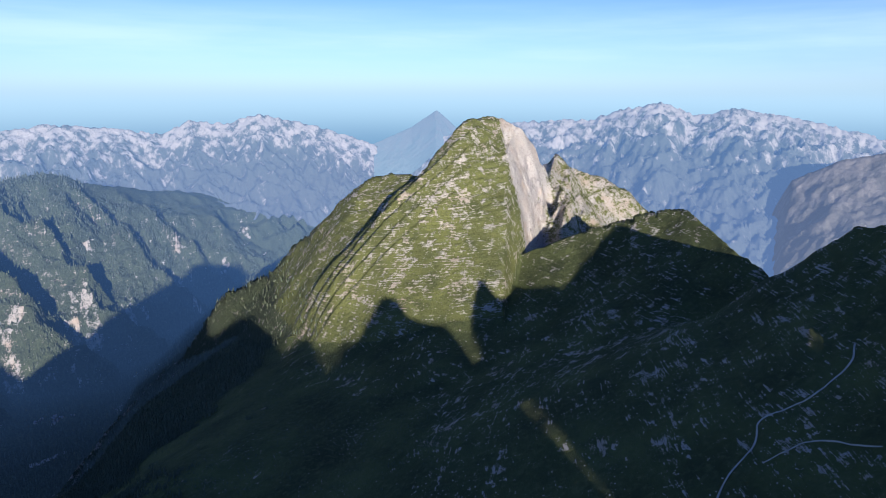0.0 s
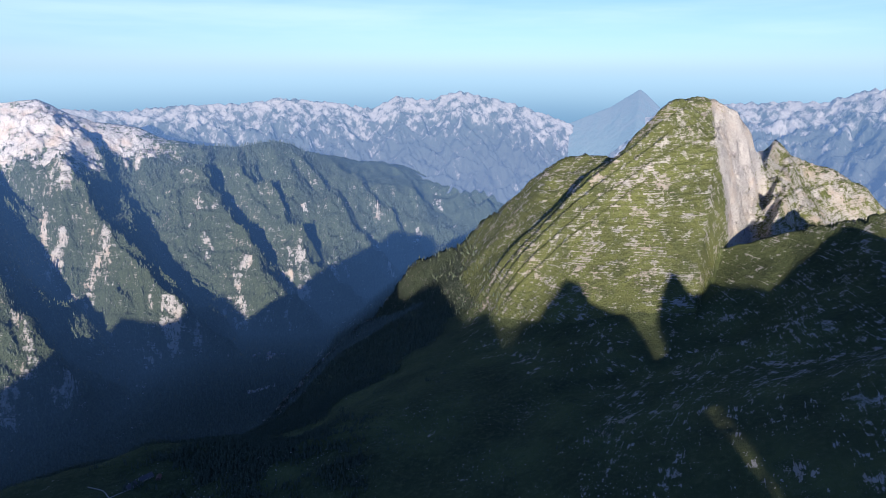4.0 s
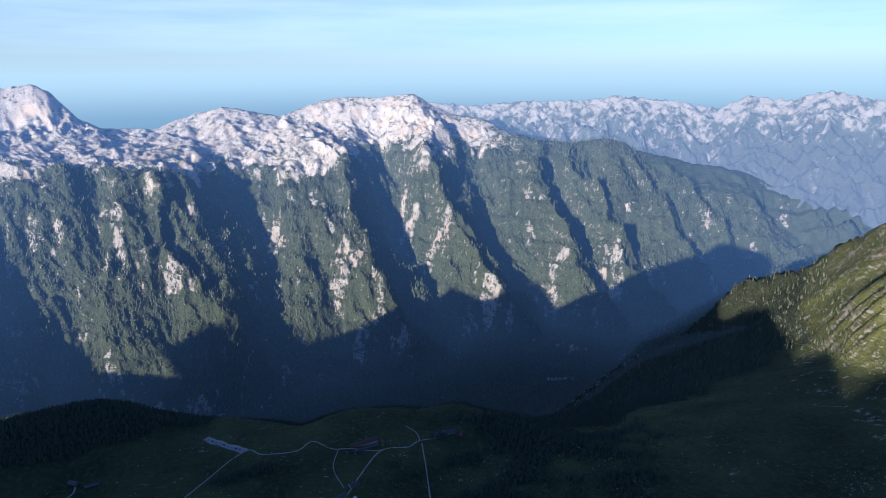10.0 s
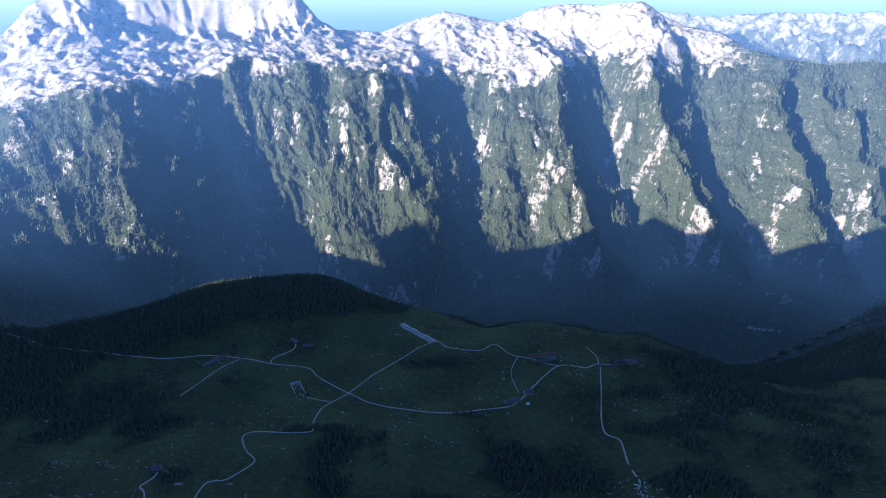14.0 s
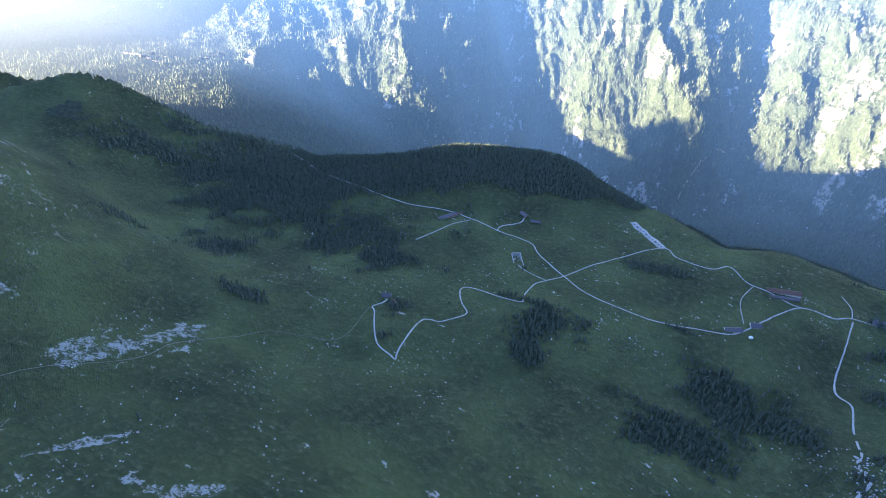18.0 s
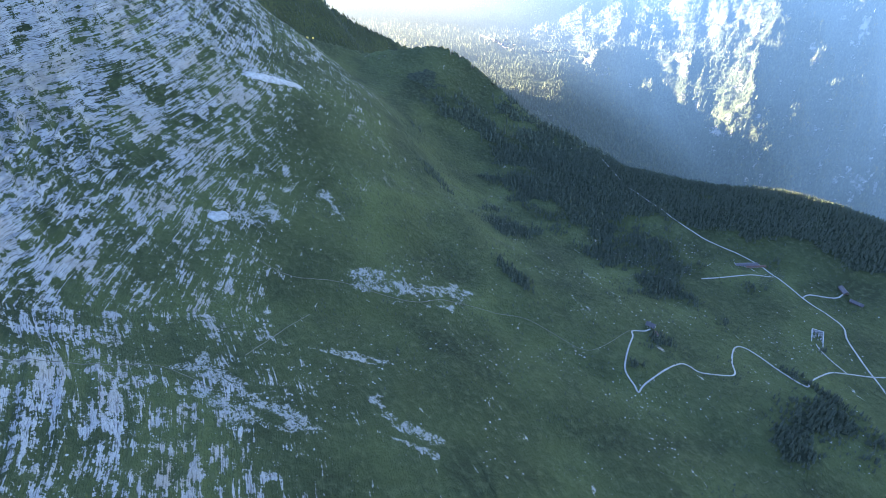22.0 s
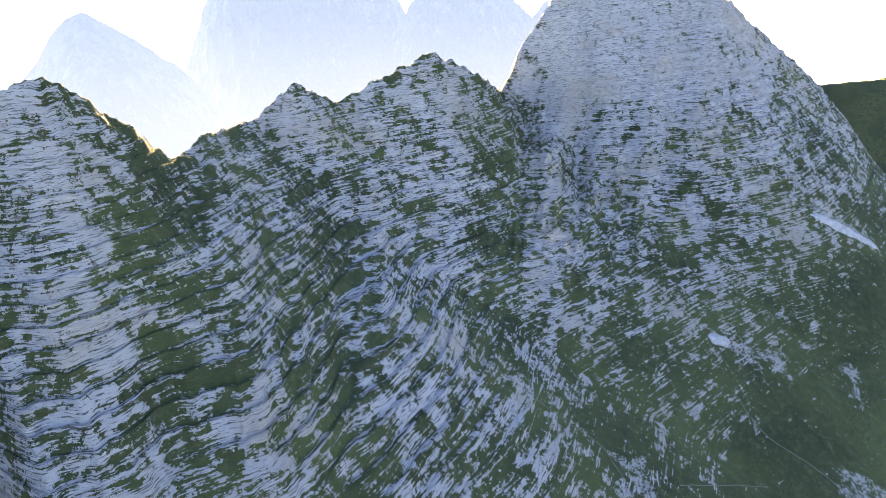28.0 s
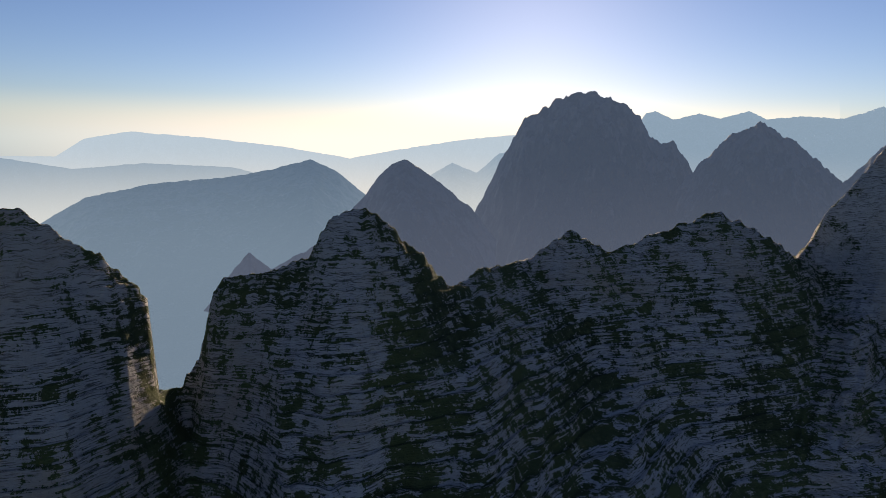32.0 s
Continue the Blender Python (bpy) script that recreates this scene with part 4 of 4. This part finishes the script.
snow_patch(-628, 65, 9, 12, 20, "small rounded patch of old snow under the cliffs", 1)
snow_patch(-868, 205, 8, 46, 10, "long tongue of old snow below the rock tower", 2)


# ---- huts and barns ----
def hut(x, y, turn, long, wide, eaves, ridge, roof_mat, wall_mat, label, windows=3, chimney=True, name="hut"):
    z0 = float(height([x - 3, x, x + 3], [y, y, y]).min()) - 0.3
    ob = new(name)
    ob.matrix_world = pose(x, y, z0, 0, 0, turn)
    tagged(ob, label, name.replace("_", " "))
    h, w, t = long / 2, wide / 2, 0.35
    for sy in (-1, 1):
        b = bmesh.new()
        box(b, -h, sy * w - t / 2, -2, h, sy * w + t / 2, eaves)
        part("wall", b, wall_mat, ob)
    for sx in (-1, 1):
        b = bmesh.new()
        pts = [(-w + t / 2, -2), (w - t / 2, -2), (w - t / 2, eaves), (0, ridge - 0.2), (-w + t / 2, eaves)]
        f = [b.verts.new((sx * (h - t / 2) - t / 2, q[0], q[1])) for q in pts]
        g = [b.verts.new((sx * (h - t / 2) + t / 2, q[0], q[1])) for q in pts]
        b.faces.new(f[::-1])
        b.faces.new(g)
        for i in range(5):
            b.faces.new([f[i], f[(i + 1) % 5], g[(i + 1) % 5], g[i]])
        part("gable", b, wall_mat, ob)
    for sy in (-1, 1):
        b = bmesh.new()
        dz = (ridge - eaves) / w * 0.7
        pts = [(0, ridge), (sy * (w + 0.7), eaves - dz), (sy * (w + 0.7), eaves - dz + 0.25), (0, ridge + 0.25)]
        f = [b.verts.new((-h - 0.6, q[0], q[1])) for q in pts]
        g = [b.verts.new((h + 0.6, q[0], q[1])) for q in pts]
        b.faces.new(f)
        b.faces.new(g[::-1])
        for i in range(4):
            b.faces.new([f[(i + 1) % 4], f[i], g[i], g[(i + 1) % 4]])
        part("roof", b, roof_mat, ob)
    for sy in (-1, 1):
        for i in range(windows):
            cx = -h + (i + 0.8) * long / (windows + 0.6)
            b = bmesh.new()
            box(b, cx - 0.5, sy * (w + t / 2) - 0.05, 1.0, cx + 0.5, sy * (w + t / 2) + 0.05, 2.0)
            part("window", b, PANE, ob)
    b = bmesh.new()
    box(b, h - 1.9, -w - t / 2 - 0.07, 0, h - 0.7, -w - t / 2 + 0.07, 2.0)
    part("door", b, TIMBER, ob)
    if chimney:
        b = bmesh.new()
        box(b, -h * 0.4, 0.5, ridge - 1.0, -h * 0.4 + 0.8, 1.3, ridge + 1.0)
        part("chimney", b, wall_mat, ob)
    return ob


hut(85, 815, 16, 46, 9, 2.8, 5.4, RUST, WALL, "long low barn with a brown roof beside the gravel road", 9, False, "barn")
hut(88, 803, 16, 38, 5, 2.2, 3.6, ROOF, TIMBER, "narrow lean-to stable along the long barn", 7, False, "barn")
hut(36, 689, 28, 22, 7, 2.6, 5.0, ROOF, WALL, "stone barn with a grey roof at the road bend", 4, False, "barn")
hut(60, 714, 20, 13, 8, 3.0, 6.0, ROOF, WALL, "farmhouse among a few spruces at the road bend", 3)
hut(205, 826, 15, 14, 8, 3.0, 6.2, ROOF, WALL, "white-walled alpine hut with a grey roof", 3)
hut(226, 830, 5, 18, 9, 3.4, 6.8, ROOF, WALL, "larger white-walled alpine hut at the road's end", 4)
hut(240, 819, 60, 10, 6, 2.6, 5.0, RUST, TIMBER, "small timber shed beside the alpine huts", 2, False, "shed")
hut(-316, 833, -30, 15, 7, 2.8, 5.4, ROOF, TIMBER, "dark timber farm hut at the end of a gravel drive", 3)
hut(-290, 822, 12, 17, 6, 2.4, 4.4, ROOF, TIMBER, "low dark cowshed below the farm hut", 4, False, "shed")
hut(-374, 508, 25, 11, 7, 2.8, 5.6, ROOF, WALL, "upper hut above the white gravel bends", 2)
hut(-358, 500, -20, 7, 5, 2.2, 3.8, RUST, STONE, "small stone outbuilding by the upper hut", 1, False, "shed")
hut(-430, 772, 63, 34, 6, 2.2, 3.4, ROOF, STONE, "long ruined stone cowshed by the road", 5, False, "barn")
hut(-420, 780, 63, 30, 4, 1.8, 2.8, RUST, STONE, "second long stone cowshed by the road", 5, False, "barn")

# stone pen: four dry walls, rubble inside
pen = tagged(new("stone_pen"), "ruined stone pen filled with pale rubble on the pasture", "pen")
pen.matrix_world = pose(-268, 697, float(height(-268, 697)[0]), 0, 0, 32)
for x0, y0, x1, y1 in ((-7, -17, -6, 17), (6, -17, 7, 17), (-6, -17, 6, -16), (-6, 16, 6, 17)):
    b = bmesh.new()
    box(b, x0, y0, -2.5, x1, y1, 1.8)
    part("wall", b, STONE, pen)
rnd = random.Random(4)
b = bmesh.new()
for i in range(60):
    x, y, k = rnd.uniform(-5.4, 5.4), rnd.uniform(-15, 15), rnd.uniform(0.3, 0.8)
    box(b, x - k, y - k, -1.6, x + k, y + k, k * 0.9)
part("rubble", b, GRAVEL, pen, "pale heaped rubble")

# a small white tent
tent = tagged(new("tent"), "small white dome tent on the grass below the farmhouse", "tent")
tent.matrix_world = pose(58, 688, float(height(58, 688)[0]), 0, 0, 30)
b = bmesh.new()
bmesh.ops.create_uvsphere(b, u_segments=14, v_segments=8, radius=2.6, matrix=Matrix.Diagonal((1.2, 1, 0.8, 1)))
part("canopy", b, CANVAS, tent)
b = bmesh.new()
box(b, 2.3, -0.6, -0.3, 3.2, 0.6, 1.2)
part("entrance", b, TIMBER, tent)


# ---- cars on the gravel strip ----
def car(paint, label):
    ob = tagged(new("car"), label, "car", "parked cars")
    b = bmesh.new()
    box(b, -2.1, -0.85, 0.3, 2.1, 0.85, 0.95)
    bmesh.ops.bevel(b, geom=b.edges[:], offset=0.15, segments=2, affect="EDGES")
    part("body", b, paint, ob)
    b = bmesh.new()
    box(b, -1.7, -0.75, 0.9, 0.9, 0.75, 1.45)
    for v in b.verts:
        if v.co.z > 1.2:
            v.co.x, v.co.y = v.co.x * 0.78 - 0.1, v.co.y * 0.85
    part("cabin", b, PANE, ob)
    for x in (-1.3, 1.3):
        for y in (-0.8, 0.8):
            b = bmesh.new()
            bmesh.ops.create_cone(b, cap_ends=True, segments=14, radius1=0.33, radius2=0.33, depth=0.22, matrix=pose(x, y, 0.33, 90))
            part("wheel", b, TIMBER, ob)
    return ob


paints = [(plain_material("silver_paint", (0.5, 0.5, 0.52), 0.3, 0.03), "silver car parked on the gravel strip"),
          (plain_material("dark_paint", (0.05, 0.06, 0.09), 0.3, 0.03), "dark car parked on the gravel strip"),
          (plain_material("white_paint", (0.75, 0.75, 0.74), 0.3, 0.03), "white car parked on the gravel strip")]
spots = [(-92 - 6.2 * i - 3, 842 + 6 * i + 3, 134) for i in range(9)]
first = [car(*p) for p in paints]
for i, (x, y, turn) in enumerate(spots):
    m = pose(x, y, float(height(x, y)[0]) + 0.5, 0, 0, turn)
    if i < 3:
        first[i].matrix_world = m
    else:
        copy_thing(first[i % 3], m)


# ---- village houses on the valley floors ----
rnd = random.Random(8)
for cx, cy, n, spread in ((1178, 2260, 10, 60), (-2400, 1715, 9, 80)):
    for i in range(n):
        x, y = cx + rnd.uniform(-1, 1) * spread, cy + rnd.uniform(-1, 1) * spread * 0.7
        hut(x, y, rnd.uniform(0, 180), rnd.uniform(12, 22), rnd.uniform(9, 12), 6, 9.5, PALE_ROOF, WALL,
            "pale village house on the valley floor", 2, False, "house")


# ---- trees ----
def spruce_points(tiers, sides, rng, ragged=0.25):
    """Points and triangles of a unit spruce, 1 high: drooping tiers with gaps between their tips."""
    v, f = [], []
    for i in range(tiers):
        lo, hi = i / tiers * 0.92 + 0.06, min(1.0, (i + 1.75) / tiers * 0.92 + 0.1)
        r = 0.19 * (1 - lo) ** 0.8 + 0.012
        base = len(v)
        turn = rng.uniform(0, 6.28)
        for k in range(sides):
            a = turn + 6.2832 * k / sides
            q = r * (1 + rng.uniform(-ragged, ragged)) * (1.0 if k % 2 else 0.68)
            v.append((math.cos(a) * q, math.sin(a) * q, lo + (0.03 if k % 2 == 0 else -0.015)))
        v.append((0, 0, hi))
        for k in range(sides):
            f.append((base + k, base + (k + 1) % sides, base + sides))
    return np.array(v), np.array(f)


def tri_mesh(name, pts, tris):
    me = bpy.data.meshes.new(name)
    me.vertices.add(len(pts))
    me.vertices.foreach_set("co", pts.astype(np.float32).ravel())
    me.loops.add(tris.size)
    me.loops.foreach_set("vertex_index", tris.astype(np.int32).ravel())
    me.polygons.add(len(tris))
    me.polygons.foreach_set("loop_start", np.arange(0, tris.size, 3, dtype=np.int32))
    me.update(calc_edges=True)
    return me


def forest(name, label, x, y, tall, tiers, sides, seed, category="trees", leaves=None):
    """Many spruces, joined: five shapes, turned and sized one by one."""
    rng = random.Random(seed)
    shapes = [spruce_points(tiers, sides, rng) for _ in range(5)]
    nr = np.random.RandomState(seed)
    z = height(x, y) - 0.4
    kind = nr.randint(0, 5, len(x))
    turn, fat = nr.uniform(0, 6.28, len(x)), nr.uniform(0.9, 1.5, len(x))
    allp, allt, base = [], [], 0
    for s, (v, f) in enumerate(shapes):
        i = np.nonzero(kind == s)[0]
        c, sn = np.cos(turn[i])[:, None], np.sin(turn[i])[:, None]
        w = (tall[i] * fat[i])[:, None]
        px = x[i][:, None] + (v[:, 0] * c - v[:, 1] * sn) * w
        py = y[i][:, None] + (v[:, 0] * sn + v[:, 1] * c) * w
        pz = z[i][:, None] + v[:, 2] * tall[i][:, None]
        allp.append(np.stack([px, py, pz], -1).reshape(-1, 3))
        allt.append((f[None] + (np.arange(len(i)) * len(v))[:, None, None]).reshape(-1, 3) + base)
        base += len(i) * len(v)
    me = tri_mesh(name, np.concatenate(allp), np.concatenate(allt))
    me.materials.append(leaves or NEEDLES)
    return tagged(new(name, me), label, category, kind="stuff")


nr = np.random.RandomState(12)


def strew(n, az0, az1, r0, r1):
    a = np.radians(nr.uniform(az0, az1, n))
    r = np.sqrt(nr.uniform(r0 * r0, r1 * r1, n))
    return -np.sin(a) * r, np.cos(a) * r


x, y = strew(105000, -62, 78, 380, 1180)
z, form, steep_here, _ = land(x, y)
dense = wood_share(x, y, z)
stray = perlin(x / 60, y / 60, 88)
ok = (form != 3) & (steep_here < 0.4) & (nr.uniform(0, 1, len(x)) < np.clip(dense, 0, 1) * 0.75 + 0.2 * (dense > -0.45) * (stray > -0.15) + 0.15 * (stray > 0.0) + 0.03)
near_x, near_y, near_d = x[ok], y[ok], dense[ok]
tall = np.where(near_d > 0.3, nr.uniform(4.5, 9.5, len(near_x)), nr.uniform(0.9, 2.2, len(near_x)) ** 2)

# the trees that stand singly on the pasture are things of their own
single = np.nonzero((near_d < 0.15) & (np.hypot(near_x, near_y) < 860) & (tall > 3))[0][:240]
rng = random.Random(3)
models = []
for k in range(4):
    v, f = spruce_points(9, 14, rng, 0.3)
    tree = tagged(new("spruce"), "dark green spruce standing singly on the pasture", "tree", "single spruces")
    b = bmesh.new()
    bmesh.ops.create_cone(b, cap_ends=True, segments=8, radius1=0.022, radius2=0.006, depth=0.6, matrix=pose(0, 0, 0.27))
    part("trunk", b, BARK, tree)
    me = tri_mesh("crown", v, f)
    me.materials.append(NEEDLES)
    new("crown", me).parent = tree
    models.append(tree)
zs = height(near_x[single], near_y[single])
for n, i in enumerate(single):
    k = float(tall[i])
    m = Matrix.LocRotScale((float(near_x[i]), float(near_y[i]), float(zs[n]) - 0.2), Euler((0, 0, n * 2.4)), (k * 1.15, k * 1.15, k))
    if n < 4:
        models[n].matrix_world = m
    else:
        t = copy_thing(models[n % 4], pose(0, 0, 0))
        t.matrix_world = m
rest = np.ones(len(near_x), bool)
rest[single] = False
forest("spruce_wood", "dense dark spruce woods and scattered trees on the pasture shelf", near_x[rest], near_y[rest], tall[rest], 2, 7, 5)

x, y = strew(75000, -60, 76, 1150, 2350)
z, form, _, _ = land(x, y)
ok = (((form == 0) | (form == 3)) & (z < 60) & (nr.uniform(0, 1, len(x)) < np.clip(wood_share(x, y, z), 0, 1) * 0.62)) | ((form == 4) & (nr.uniform(0, 1, len(x)) < 0.16))
ok |= (form == 2) & (z < 60) & (nr.uniform(0, 1, len(x)) < 0.12)
low = ok & (form == 3)
ok &= form != 3
forest("spruce_wood", "dark spruce forest on the slopes below the shelf", x[ok], y[ok], nr.uniform(8, 14, ok.sum()), 2, 5, 6)
forest("spruce_wood", "spruce forest on the valley floor, blue with haze glow", x[low], y[low], nr.uniform(10, 17, low.sum()), 1, 6, 16, leaves=FAR_NEEDLES)

x, y = strew(75000, -56, 70, 2250, 3700)
z, form, bald, _ = land(x, y)
thick = (1 - bald) * (0.62 + 0.5 * fbm(x, y, 90, 3, 0.6, 84))
ok = (form == 3) & (nr.uniform(0, 1, len(x)) < thick)
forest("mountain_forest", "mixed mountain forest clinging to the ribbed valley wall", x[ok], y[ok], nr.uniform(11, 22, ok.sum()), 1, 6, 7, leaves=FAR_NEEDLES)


# ---- loose stones on the turf ----
def stones(name, label, x, y, size, seed):
    nr2 = np.random.RandomState(seed)
    v = np.array([(1, 0, 0.1), (0.2, 0.95, 0.1), (-0.9, 0.4, 0.1), (-0.6, -0.8, 0.1), (0.5, -0.8, 0.1), (0.1, 0.1, 0.9)])
    f = np.array([(0, 1, 5), (1, 2, 5), (2, 3, 5), (3, 4, 5), (4, 0, 5)])
    z = height(x, y)
    turn = nr2.uniform(0, 6.28, len(x))
    c, s = np.cos(turn)[:, None], np.sin(turn)[:, None]
    k = size[:, None]
    jit = nr2.uniform(0.7, 1.3, (len(x), 6))
    p = np.stack([x[:, None] + (v[:, 0] * c - v[:, 1] * s) * k * jit, y[:, None] + (v[:, 0] * s + v[:, 1] * c) * k * jit, z[:, None] + (v[:, 2] * jit - 0.25) * k], -1)
    t = f[None] + (np.arange(len(x)) * 6)[:, None, None]
    me = tri_mesh(name, p.reshape(-1, 3), t.reshape(-1, 3))
    me.materials.append(STONE)
    tagged(new(name, me), label, "stones", kind="stuff")


x, y = strew(60000, -100, 120, 300, 900)
clump = fbm(x, y, 110, 3, 0.6, 97)
ok = nr.uniform(0, 1, len(x)) < np.clip(-0.02 + 0.8 * clump, 0.03, 1)
stones("boulders", "pale limestone boulders strewn over the turf", x[ok], y[ok], nr.uniform(0.35, 1.0, ok.sum()) ** 3 * 1.5, 9)

x, y = strew(3000, -40, 0, 380, 580)
bed_way = np.array([(180, 556, 0), (184, 508, 0), (171, 465, 0), (160, 395, 0)], float)
off = to_line(x, y, bed_way)[0]
ok = (nr.uniform(0, 1, len(x)) < np.exp(-(off / 11) ** 2)) | (nr.uniform(0, 1, len(x)) < 0.8 * np.exp(-(np.hypot(x - 212, y - 514) / 14) ** 2))
stones("boulders", "white boulders along the dry stream bed", x[ok], y[ok], nr.uniform(0.6, 1.5, ok.sum()) ** 2, 11)
